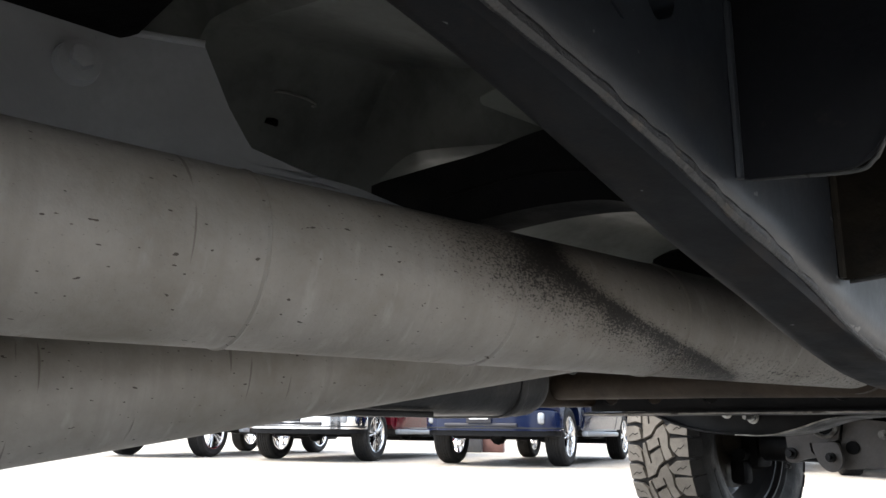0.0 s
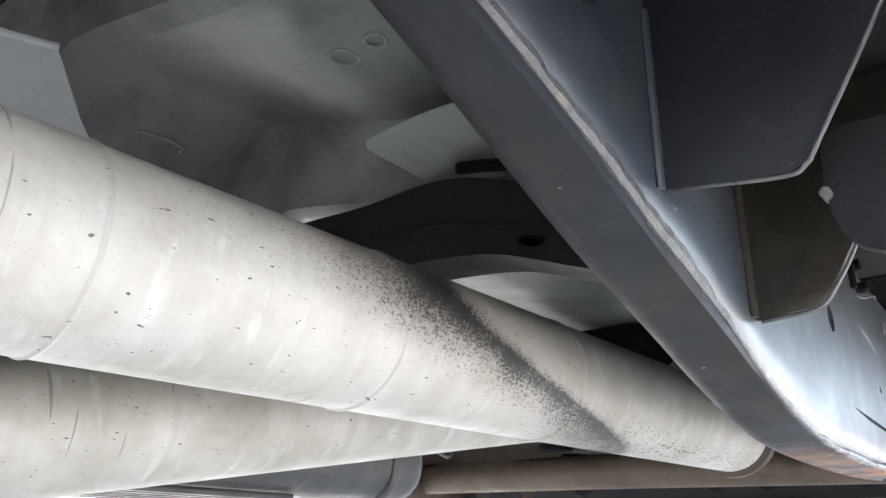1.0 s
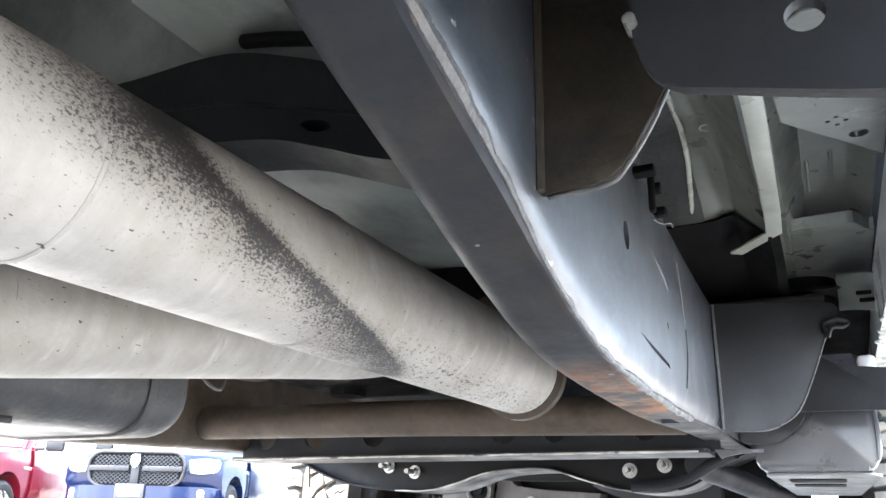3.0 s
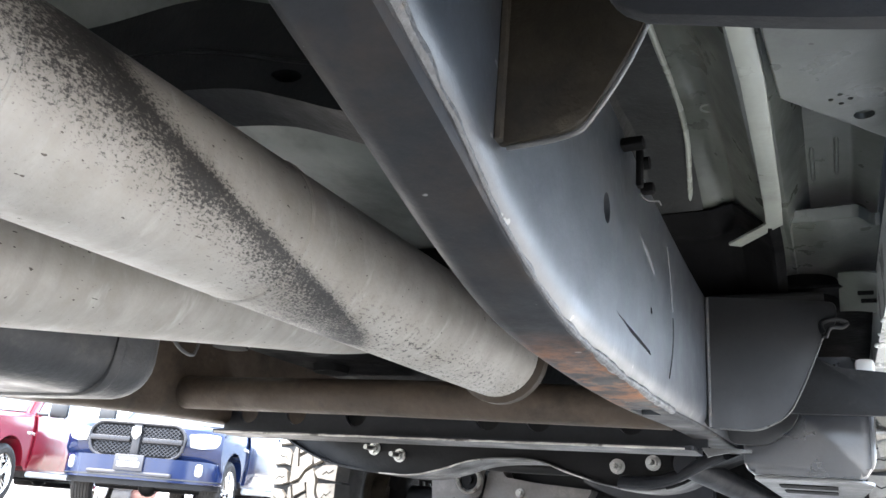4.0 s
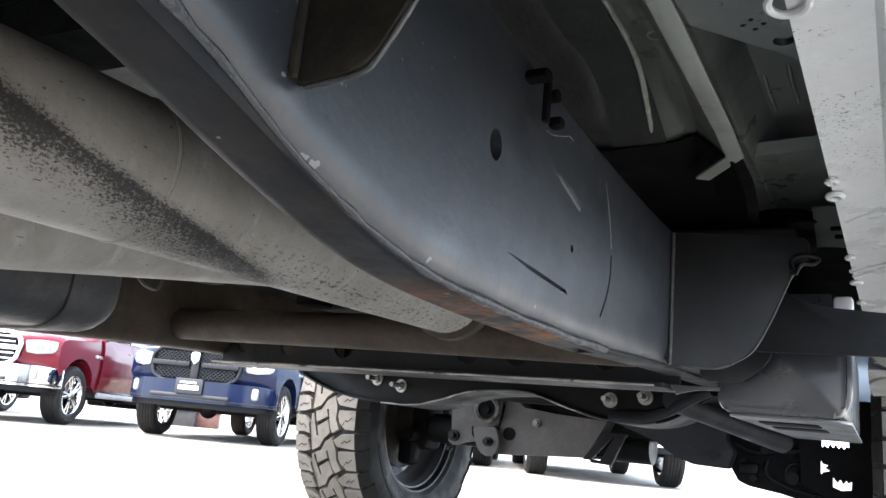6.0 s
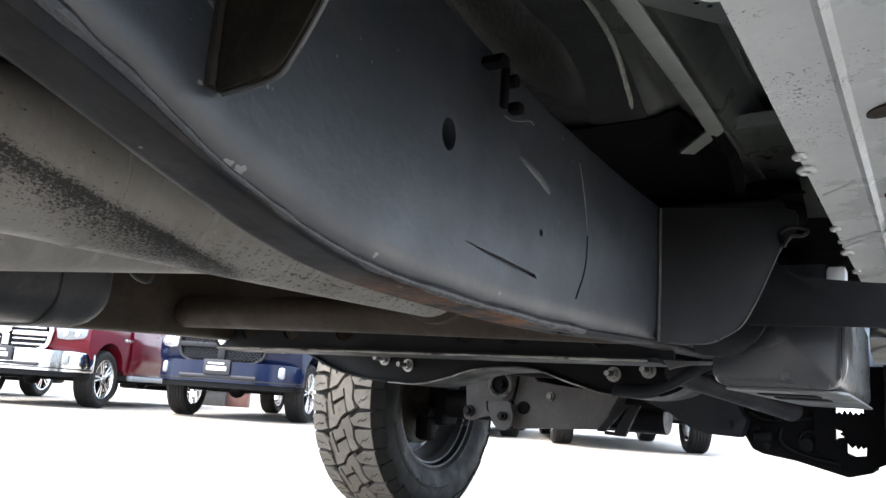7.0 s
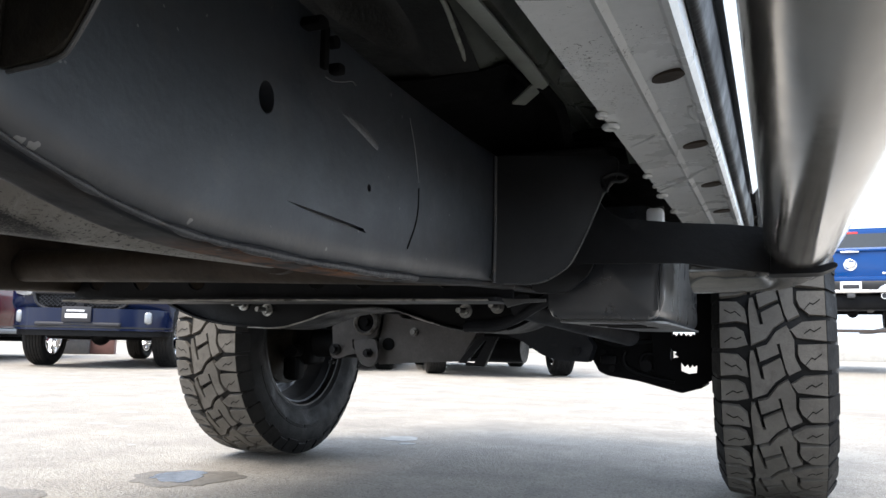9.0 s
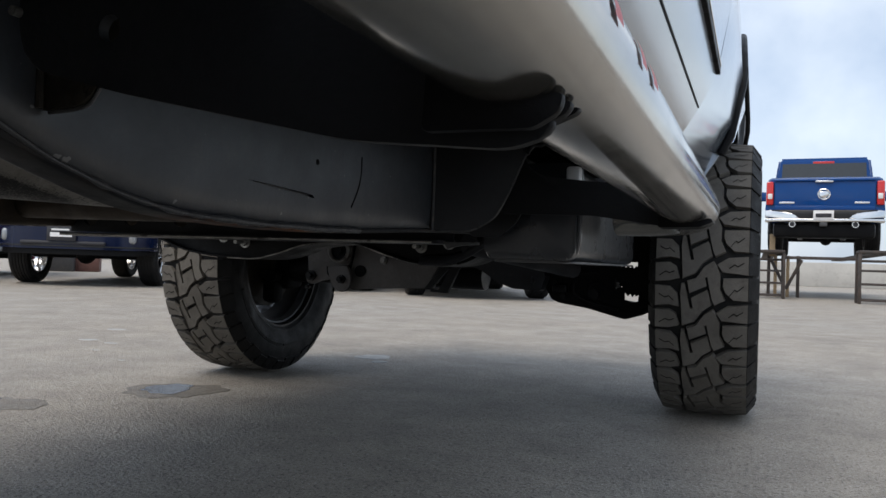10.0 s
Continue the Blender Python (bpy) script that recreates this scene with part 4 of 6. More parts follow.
def sipe(b, pts, k, h, wide=0.011):
    """A narrow dark cut that zigzags over a block."""
    side = [[b.verts.new(tread_at(k + u + d, v, h + 0.0004)) for u, v in pts] for d in (-wide, wide)]
    for i in range(len(pts) - 1):
        b.faces.new((side[0][i], side[0][i + 1], side[1][i + 1], side[1][i])).material_index = 1


def tread(b):
    # two blocks that interlock across the middle, parted by slots and a slanting bar
    upper = [(0.04, -0.29), (-0.02, -0.11), (-0.26, 0.05), (-0.38, 0.23), (-0.30, 0.28), (-0.11, 0.36), (0.20, 0.36), (0.43, 0.46), (0.54, 0.26), (0.40, 0.20), (0.17, 0.15), (-0.05, 0.11), (-0.03, 0.06), (0.14, 0.10), (0.30, -0.24)]
    lower = [(0.10, -0.40), (0.09, -0.34), (0.33, -0.28), (0.62, -0.22), (0.61, -0.16), (0.39, -0.20), (0.22, 0.11), (0.27, 0.14), (0.53, 0.20), (0.67, 0.02), (0.89, -0.13), (1.00, -0.38), (0.66, -0.40), (0.30, -0.42)]
    # two lugs on each shoulder, and their feet on the tyre's side
    shoulder = [[(-0.33, -0.93), (-0.34, -0.64), (-0.26, -0.51), (-0.01, -0.44), (0.05, -0.64), (0.07, -0.93)], [(0.15, -0.93), (0.17, -0.62), (0.31, -0.48), (0.59, -0.44), (0.55, -0.64), (0.59, -0.93)], [(-0.03, 0.42), (-0.05, 0.90), (0.43, 0.90), (0.42, 0.62), (0.27, 0.46), (0.13, 0.41)], [(0.55, 0.51), (0.51, 0.90), (0.90, 0.90), (0.85, 0.40), (0.70, 0.29)]]
    feet = [[(-0.33, -0.93), (-0.33, -1.17), (0.07, -1.17), (0.07, -0.93)], [(0.15, -0.93), (0.15, -1.14), (0.59, -1.14), (0.59, -0.93)], [(-0.05, 0.90), (-0.05, 1.16), (0.43, 1.16), (0.43, 0.90)], [(0.51, 0.90), (0.51, 1.12), (0.90, 1.12), (0.90, 0.90)]]
    cuts = [[(-0.05, -0.85), (-0.14, -0.72), (-0.11, -0.64), (-0.15, -0.54)], [(0.33, -0.85), (0.40, -0.73), (0.37, -0.65), (0.46, -0.55)], [(0.33, 0.54), (0.20, 0.64), (0.23, 0.69), (0.13, 0.81)], [(0.77, 0.53), (0.69, 0.63), (0.73, 0.69), (0.65, 0.81)]]
    for k in range(20):
        for poly in [upper, lower] + shoulder:
            lug(b, poly, k, 0.013)
        for poly in feet:
            lug(b, poly, k, 0.013, 2)
        for pts in cuts:
            sipe(b, pts, k, 0.013)
    return b


def tyre_carcass(b):
    half = TYRE_W * 0.5
    prof = [(0.236, -half + 0.055), (0.242, -half + 0.036), (0.262, -half + 0.020), (0.275, -half + 0.020), (0.300, -half + 0.006), (0.335, -half + 0.004), (0.362, -half + 0.008), (0.384, -half + 0.013), (0.397, -half + 0.022), (TYRE_R - 0.0215, -half + 0.036), (TYRE_R - 0.0185, -half + 0.062)]
    prof = prof + [(TYRE_R - 0.0145, 0.0)] + [(r, -x) for r, x in reversed(prof)]
    return lathe(b, prof, 64)


def rim(b, out):
    """The barrel, its lips and a disc of six spokes near the outer side."""
    h = TYRE_W * 0.5
    lathe(b, [(0.243, -h + 0.030), (0.250, -h + 0.030), (0.250, -h + 0.042), (0.230, -h + 0.050), (0.222, -0.02), (0.215, 0.0), (0.222, 0.02), (0.230, h - 0.050), (0.250, h - 0.042), (0.250, h - 0.030), (0.243, h - 0.030), (0.238, h - 0.040), (0.214, 0.02), (0.207, 0.0), (0.214, -0.02), (0.238, -h + 0.040), (0.243, -h + 0.030)], 48)
    for k in range(6):
        a = math.pi * 2 * k / 6 + 0.2
        rot = Matrix.Rotation(a, 4, "X")
        b2 = bmesh.ops.create_cube(b, size=1, matrix=rot @ Matrix.Translation((out * 0.085, 0.135, 0)) @ Matrix.Diagonal((0.03, 0.175, 0.062, 1)))
        bmesh.ops.bevel(b, geom=list({e for v in b2["verts"] for e in v.link_edges}), offset=0.008, segments=2, affect="EDGES")
    rod(b, (out * 0.06, 0, 0), (out * 0.105, 0, 0), 0.075, n=32)
    return b


def wheel(x, y, out, label):
    hub = new("wheel")
    hub.parent = truck
    hub.location = Vector((x, y, TYRE_R * 1.022)) - OFF
    hub.scale = (1.05, 1.022, 1.022)
    tagged(hub, label)
    if not WHEEL_MESH:
        for key, f in (("tyre", tyre_carcass), ("tread", tread)):
            b = B()
            f(b)
            WHEEL_MESH[key] = part(key, b, SIDEWALL if key == "tyre" else RUBBER, hub, "dusty blocky mud-terrain tread" if key == "tread" else "black tyre sidewall", 30, True).data
            if key == "tread":
                WHEEL_MESH[key].materials.append(DEEP)
                WHEEL_MESH[key].materials.append(SIDEWALL)
    else:
        for key in ("tyre", "tread"):
            ob = new(key, WHEEL_MESH[key])
            ob.parent = hub
    b = B()
    part("rim", rim(b, out), ALLOY, hub, "dark alloy rim", 32, True)
    b = B()
    rod(b, (-out * 0.10, 0, 0), (out * 0.06, 0, 0), 0.07, n=24)
    lathe(b, [(0.17, -out * 0.045), (0.17, -out * 0.015), (0.06, -out * 0.015), (0.06, -out * 0.045), (0.17, -out * 0.045)], 40)
    part("brake_disc", b, GRIMY, hub, "rusty brake disc", 32, True)
    b = B()
    box(b, (-out * 0.035, 0.13, 0.07), (0.09, 0.09, 0.16), 0.015)
    box(b, (-out * 0.11, 0.02, 0.0), (0.10, 0.12, 0.20), 0.025)
    box(b, (-out * 0.10, -0.05, -0.11), (0.06, 0.07, 0.09), 0.02)
    rod(b, (-out * 0.16, 0.0, 0.13), (-out * 0.10, 0.0, 0.02), 0.035, 0.05, 16)
    rod(b, (-out * 0.13, -0.12, -0.05), (-out * 0.10, 0.0, -0.05), 0.022, n=14)
    part("knuckle", b, DEEP, hub, "dark steering knuckle and caliper", 32, True)
    if "bar" not in WHEEL_MESH:
        b = B()
        box(b, (0, 0, 0), (0.004, 0.012, 0.03), 0.001, 1)
        first = part("raised_bar", b, SIDEWALL, hub, "", 32, True)
        WHEEL_MESH["bar"] = first.data
        bpy.data.objects.remove(first)
    for k in range(26 if y > 0 else 0):
        if k % 7 == 6:
            continue
        a = math.radians(200 + 3.2 * k)
        ob = new("raised_bar", WHEEL_MESH["bar"])
        ob.parent = hub
        ob.matrix_local = Matrix.Translation((-out * (TYRE_W * 0.5 - 0.005), 0.318 * math.cos(a), 0.318 * math.sin(a))) @ Matrix.Rotation(a, 4, "X")
    return hub


WHEEL_MESH = {}
wheel(0.1355, 3.005, 1, "front wheel with a wide blocky mud-terrain tyre")
wheel(-1.6045, 3.005, -1, "front wheel with a wide blocky mud-terrain tyre")
wheel(0.140, -0.61, 1, "rear wheel with a wide blocky mud-terrain tyre")
wheel(-1.609, -0.61, -1, "rear wheel with a wide blocky mud-terrain tyre")

# ---- body mounts, tank and step arms ----
b = B()
slab(b, rounded([(-0.222, 0.82), (-0.222, 0.616), (-0.147, 0.606), (-0.131, 0.618), (-0.088, 0.690), (-0.03, 0.80), (-0.03, 0.82)], 0.012), "y", 0.632, 0.638, 0.0015)
part("mount_plate", b, FRAME, truck, "dark body mount side plate")
b = B()
slab(b, rounded([(-0.222, 0.82), (-0.222, 0.568), (-0.172, 0.572), (-0.160, 0.588), (-0.140, 0.622), (-0.105, 0.71), (-0.06, 0.80), (-0.06, 0.82)], 0.012), "y", 0.776, 0.782, 0.0015)
part("mount_plate", b, GRIMY, truck, "grimy brown body mount side plate")
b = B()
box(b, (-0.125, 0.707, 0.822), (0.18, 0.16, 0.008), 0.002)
# lower black block added to stand in for the mount's shadow
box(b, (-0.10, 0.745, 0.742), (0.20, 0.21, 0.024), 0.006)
part("mount_top_and_shade", b, DEEP, truck)
b = B()
slab(b, rounded([(-0.140, 0.655), (-0.140, 0.600), (-0.130, 0.576), (-0.058, 0.557), (0.10, 0.524), (0.190, 0.517), (0.214, 0.526), (0.19, 0.57), (0.15, 0.60), (0.09, 0.618), (-0.06, 0.650)], 0.014), "y", 0.690, 0.698, 0.002)
arm_r = part("step_arm", b, ARMPAINT, truck, "black flat step bracket with a hole")
b = B()
rod(b, (-0.065, 0.66, 0.596), (-0.065, 0.73, 0.596), 0.0085, n=24)
cut(arm_r, b, OFF)
for k, (y0, y1) in enumerate(((0.672, 0.679), (0.690, 0.698), (0.708, 0.715))):
    b = B()
    slab(b, rounded([(0.150, 0.524 + 0.004 * k), (0.205, 0.524 + 0.004 * k), (0.217, 0.531 + 0.003 * k), (0.219, 0.540), (0.206, 0.539), (0.17, 0.552), (0.152, 0.560)], 0.003), "y", y0, y1, 0.001)
    part("saddle", b, BLACK, arm_r, "curved black saddle plate")
b = B()
rod(b, (-0.140, 0.697, 0.612), (-0.140, 0.684, 0.612), 0.0032, n=16)
part("bolt", b, WORN, arm_r, "dull bolt head")

b = B()
slab(b, rounded([(-0.222, 0.702), (-0.221, 0.5145), (-0.150, 0.5145), (-0.112, 0.540), (-0.090, 0.585), (-0.066, 0.648), (-0.048, 0.668), (-0.044, 0.702)], 0.014), "y", 0.001, 0.007, 0.0015)
for v in b.verts:
    v.co.y += slant(v.co.x)
fm = part("mount_plate", b, PLASTIC, truck, "black front body mount plate")
b = B()
slab(b, rounded([(-0.21, 0.512), (-0.15, 0.511), (-0.11, 0.545), (-0.10, 0.60), (-0.21, 0.60)], 0.016), "y", 1.74, 1.746, 0.0015)
part("rear_gusset", b, PLASTIC, fm)
b = B()
box(b, (-0.14, 1.665, 0.705), (0.16, 0.16, 0.006), 0.002)
part("top_plate", b, DEEP, fm)
b = B()
sweep(b, spline([(-0.064, 1.612, 0.654), (-0.066, 1.614, 0.668), (-0.050, 1.618, 0.675), (-0.034, 1.622, 0.671), (-0.040, 1.620, 0.664), (-0.055, 1.616, 0.663), (-0.062, 1.612, 0.648)], 4), 0.0032, 8)
part("eyelet", b, PLASTIC, fm)
b = B()
lathe(b, [(0.0, 0.70), (0.042, 0.70), (0.046, 0.712), (0.044, 0.728), (0.048, 0.735), (0.046, 0.752), (0.0, 0.755)], 28, "z")
bmesh.ops.translate(b, verts=b.verts, vec=(-0.085, 1.69, 0))
part("rubber_mount", b, DEEP, truck, "black rubber body mount puck")
b = B()
slab(b, rounded([(-0.125, 0.620), (-0.122, 0.552), (0.035, 0.550), (0.15, 0.534), (0.215, 0.532), (0.205, 0.56), (0.145, 0.598), (0.10, 0.604), (0.032, 0.609), (-0.049, 0.618), (-0.076, 0.633), (-0.092, 0.66), (-0.12, 0.66)], 0.006), "y", 1.676, 1.684, 0.002)
arm_f = part("step_arm", b, ARMPAINT, truck, "black flat step bracket")
b = B()
slab(b, rounded([(0.150, 0.530), (0.215, 0.531), (0.236, 0.540), (0.232, 0.546), (0.206, 0.539), (0.17, 0.548), (0.152, 0.560)], 0.004), "y", 1.650, 1.715, 0.002)
part("saddle", b, BLACK, arm_f, "curved black saddle plate")

b = B()
slab(b, rounded([(-0.191, 0.655), (-0.191, 0.471), (-0.013, 0.471), (-0.013, 0.655)], 0.022, 8), "y", 1.780, 2.650, 0.008)
for v in b.verts:
    v.co.x -= 0.018 * (v.co.y - 1.78) / 0.87 * (1 if v.co.x > -0.1 else 0)
tank = part("fluid_tank", b, TANKPLASTIC, truck, "black plastic fluid tank")
b = B()
slab(b, rounded([(-0.180, 1.80), (-0.026, 1.795), (-0.008, 1.84), (-0.026, 2.645), (-0.170, 2.645)], 0.02), "z", 0.4665, 0.4705, 0.0015)
part("base_rim", b, TRAY, tank, "paler moulded base rim")
for y in (1.90, 2.06):
    b = B()
    slab(b, rounded([(-0.15, y), (-0.06, y), (-0.06, y + 0.09), (-0.15, y + 0.09)], 0.012), "z", 0.4645, 0.4663, 0.0008)
    part("base_recess", b, DEEP, tank)
b = B()
sweep(b, spline([(-0.0105, 1.800, 0.655), (-0.0105, 1.800, 0.56), (-0.012, 1.800, 0.502), (-0.024, 1.80, 0.480)], 5), 0.006, 10)
part("corner_rib", b, TANKPLASTIC, tank)
b = B()
box(b, (-0.012, 1.752, 0.627), (0.026, 0.026, 0.034), 0.006)
part("filler", b, WHITECARD, tank, "pale plastic connector")

# ---- floor pan and sills ----
b = B()


def pan_z(x, y):
    w = ease((x + 1.12) / 0.20) * (1 - ease((x + 0.50) / 0.22))
    deep = ease((x + 1.12) / 0.20) * ease((-0.52 - x) / 0.45)
    z = 0.80 + (0.125 * w + 0.07 * deep) * (1 - 0.72 * ease((y - 0.892) / 0.06))
    z += 0.055 * ease((0.578 - y) / 0.035) * ease((x + 1.02) / 0.1) * ease((-0.42 - x) / 0.1)
    z += 0.05 * ease((-0.58 - x) / 0.5) * ease((y - 0.45) / 0.5)
    z -= 0.010 * math.exp(-((y - 0.60) / 0.014) ** 2) * ease((x + 0.95) / 0.08) * ease((-0.50 - x) / 0.06)
    z += 0.008 * math.sin(y * 19) * ease((x + 0.5) / 0.05)
    z += 0.014 * ease((y - 0.98) / 0.03) * (1 - ease((y - 1.20) / 0.05)) * ease((x + 0.92) / 0.04) * (1 - ease((x + 0.62) / 0.04))
    return z


sheet(b, lambda u, v: (-1.70 + u * 1.41, -2.4 + v * 4.6, pan_z(-1.70 + u * 1.41, -2.4 + v * 4.6)), 110, 300, 0.004)
pan = part("floor_pan", b, PANPAINT, truck, "sage grey painted floor pan")


def side_z(x, y):
    z = float(np.interp(x, [-0.26, -0.176, -0.160, -0.120, -0.092, -0.070, -0.02, 0.012], [0.852, 0.850, 0.843, 0.766, 0.766, 0.806, 0.806, 0.790]))
    ridge = math.exp(-((x + 0.106) / (0.022 if x > -0.106 else 0.050)) ** 2)
    z -= 0.062 * ease((y - 1.27) / 0.24) * (1 - ridge) * ease((-0.085 - x) / 0.02)
    z += 0.006 * math.sin(y * 24) * ease((-0.165 - x) / 0.02)
    return z


b = B()
sheet(b, lambda u, v: (-0.25 + u * 0.260, -2.4 + v * 4.75, side_z(-0.25 + u * 0.260, -2.4 + v * 4.75)), 60, 240, 0.004)
part("floor_side", b, WAXED, truck, "sage grey painted outer floor")
b = B()
slab(b, [(-0.06, 0.90), (0.005, 0.90), (0.005, 1.180), (-0.084, 1.073), (-0.092, 0.93)], "z", 0.735, 0.741, 0.002)
fx = part("floor_brace", b, WAXED, truck, "sage grey floor brace with holes")
b = B()
rod(b, (-0.018, 1.122, 0.7), (-0.018, 1.122, 0.76), 0.0085, n=20)
for x, y in ((-0.044, 1.087), (-0.036, 1.096), (-0.037, 1.080), (-0.029, 1.089)):
    rod(b, (x, y, 0.7), (x, y, 0.76), 0.0022, n=10)
cut(fx, b, OFF)
b = B()
st = [Vector(p) for p in ((-0.116, 0.60, 0.750), (-0.104, 1.06, 0.752), (-0.106, 1.22, 0.755), (-0.108, 1.36, 0.757), (-0.111, 1.443, 0.758), (-0.167, 1.531, 0.764))]
ways = [(q - p).normalized() for p, q in zip(st, st[1:])]
ribs = []
for p, d, e in zip(st, ways[:1] + ways, ways + ways[-1:]):
    m = (d + e).normalized()
    side = Vector((m.y, -m.x, 0)) * 0.0100 / max(0.5, m.dot(d))
    ribs.append([b.verts.new(p + side * k + Vector((0, 0, dz))) for k, dz in ((-1, 0), (-0.82, -0.001), (0.82, -0.001), (1, 0), (1, 0.003), (-1, 0.003))])
for u, v in zip(ribs, ribs[1:]):
    for k in range(6):
        b.faces.new((u[k], u[(k + 1) % 6], v[(k + 1) % 6], v[k]))
b.faces.new(ribs[0]), b.faces.new(ribs[-1])
part("floor_strap", b, SAGE, truck, "pale grey flat strap with a bent end")
b = B()
sweep(b, spline([(-0.200, 0.5, 0.846), (-0.198, 1.07, 0.848), (-0.197, 1.287, 0.842), (-0.208, 1.40, 0.815), (-0.22, 1.481, 0.789)], 6), 0.0034, 10)
part("floor_seam", b, SAGE, truck)
for x, y0, y1 in ((-0.062, 1.32, 1.45), (-0.036, 1.30, 1.43)):
    b = B()
    sweep(b, spline([(x, y, side_z(x, y) + (0.004 if e else -0.002)) for y, e in ((y0, 1), (y0 + 0.03, 0), ((y0 + y1) / 2, 0), (y1, 1))], 5), 0.0026, 10)
    part("floor_ridge", b, WAXED, truck)
b = B()
sweep(b, [(-0.166 + 0.009 * math.cos(a * 0.35), 1.274 + 0.009 * math.sin(a * 0.35), 0.846) for a in range(0, 19)], 0.0013, 6)
part("floor_plug", b, SAGE, truck, "small pressed ring in the floor")
b = B()
slab(b, rounded([(1.054, 0.700), (1.070, 0.700), (1.071, 0.709), (1.057, 0.710)], 0.003), "x", -0.2165, -0.197, 0.001)
box(b, (-0.2035, 1.076, 0.687), (0.006, 0.009, 0.040), 0.002)
rod(b, (-0.203, 1.084, 0.694), (-0.196, 1.084, 0.694), 0.006, n=14)
clip = part("pipe_clip", b, DEEP, truck, "black plastic pipe clip on the rail")
b = B()
box(b, (-0.199, 1.090, 0.671), (0.013, 0.012, 0.010), 0.003)
part("clip_block", b, DEEP, clip)
b = B()
sweep(b, spline([(-0.204, 1.080, 0.662), (-0.201, 1.088, 0.660), (-0.197, 1.098, 0.662), (-0.193, 1.107, 0.665), (-0.192, 1.113, 0.663)], 5), 0.0009, 6)
part("clip_spring", b, GREYPLASTIC, clip, "bent spring wire")
b = B()


def toe_point(u, v):
    y0 = 1.451 - 0.010 * u + 0.040 * ease((u - 0.76) / 0.2)
    return -0.107 + u * 0.117, y0 + v * (1.69 - y0), 0.763 + 0.014 * (1 - ease(v / 0.05)) - 0.004 * v + 0.003 * math.sin(u * 9) * v


sheet(b, toe_point, 24, 24, 0.004)
part("toe_board", b, WAXED, truck, "dull sage toe board")
b = B()
sheet(b, lambda u, v: (-0.040 + u * 0.050, 1.575 + 0.075 * v + 0.03 * (1 - u) ** 2, 0.738 - 0.036 * v - 0.012 * u), 10, 8, 0.003)
flange = part("toe_flange", b, WAXED, truck, "sage flange with two slots")
for k in range(2):
    b = B()
    box(b, (-0.008 + 0.004 * k, 1.605 + 0.016 * k, 0.708 - 0.007 * k), (0.020, 0.004, 0.006), 0.001, 1)
    part("slot", b, DEEP, flange)
# black block and sheets standing in for the shade of the floor's hollows
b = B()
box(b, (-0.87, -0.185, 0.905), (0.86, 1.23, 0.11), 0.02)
part("hollow_shade_block", b, DEEP, truck, "black block standing for shade over the pipes")
b = B()


def edge_shade_point(u, v):
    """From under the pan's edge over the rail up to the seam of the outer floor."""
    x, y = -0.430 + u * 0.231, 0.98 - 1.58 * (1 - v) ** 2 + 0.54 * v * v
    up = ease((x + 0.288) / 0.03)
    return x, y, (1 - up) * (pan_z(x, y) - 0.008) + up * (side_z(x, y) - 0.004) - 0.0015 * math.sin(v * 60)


# dark sheet: shade between rail and seam is put into its colour
sheet(b, edge_shade_point, 50, 160, 0.003)
part("floor_edge_shade", b, EDGE_SHADE, truck, "dark sheet painted as shade along the floor's edge")


def end_shade_point(u, v):
    """The black sheet, put in for shade, starts at the floor's end and dips beyond it."""
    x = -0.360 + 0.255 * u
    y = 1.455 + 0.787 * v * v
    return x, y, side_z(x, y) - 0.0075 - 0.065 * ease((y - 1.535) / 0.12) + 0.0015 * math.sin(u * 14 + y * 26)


# black sheets added so the space past the floor's end reads as shaded
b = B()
sheet(b, end_shade_point, 40, 40, 0.004)
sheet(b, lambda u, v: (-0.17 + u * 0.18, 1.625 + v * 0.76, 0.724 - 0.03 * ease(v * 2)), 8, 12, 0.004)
part("floor_end_shade", b, DEEP, truck, "black sheet in place of shade beside the rail")
# bar over the pipes, with a slot
hi_b = spline([(-0.98, 0.845), (-0.83, 0.838), (-0.72, 0.832), (-0.62, 0.834), (-0.56, 0.826), (-0.49, 0.802), (-0.418, 0.775), (-0.27, 0.74)], 5)
lo_b = spline([(-0.98, 0.735), (-0.85, 0.735), (-0.70, 0.736), (-0.60, 0.732), (-0.52, 0.721), (-0.46, 0.701), (-0.395, 0.677), (-0.27, 0.645)], 5)
b = B()
slab(b, [(p[0], p[1]) for p in lo_b] + [(p[0], p[1]) for p in reversed(hi_b)], "y", 0.890, 0.965, 0.004)
bar = part("floor_bar", b, ARMPAINT, truck, "dark curved crossbar under the floor")
b = B()
slab(b, [(-0.468 + 0.017 * math.cos(a * math.pi / 8), 0.7245 + 0.0065 * math.sin(a * math.pi / 8) - 0.004 * math.cos(a * math.pi / 8)) for a in range(16)], "y", 0.87, 0.92)
cut(bar, b, OFF)
b = B()
sweep(b, spline([(-0.80, 0.891, 0.785), (-0.66, 0.891, 0.783), (-0.56, 0.891, 0.768), (-0.46, 0.891, 0.738), (-0.38, 0.891, 0.716)], 5), 0.0045, 10, 0.5)
part("bar_bead", b, ARMPAINT, bar)
b = B()
sweep(b, spline([(-0.56, 0.885, 0.836), (-0.52, 0.882, 0.826), (-0.47, 0.880, 0.812), (-0.40, 0.882, 0.795), (-0.30, 0.885, 0.78)], 6), 0.0075, 10)
part("bar_loom", b, DEEP, bar, "black taped cable loom on the bar")
for x, z in ((-0.455, 0.808), (-0.430, 0.802)):
    b = B()
    box(b, (x, 0.876, z), (0.014, 0.018, 0.016), 0.003)
    part("loom_clip", b, GREYPLASTIC, bar, "grey loom clip")
# loose heat shield tongue
b = B()


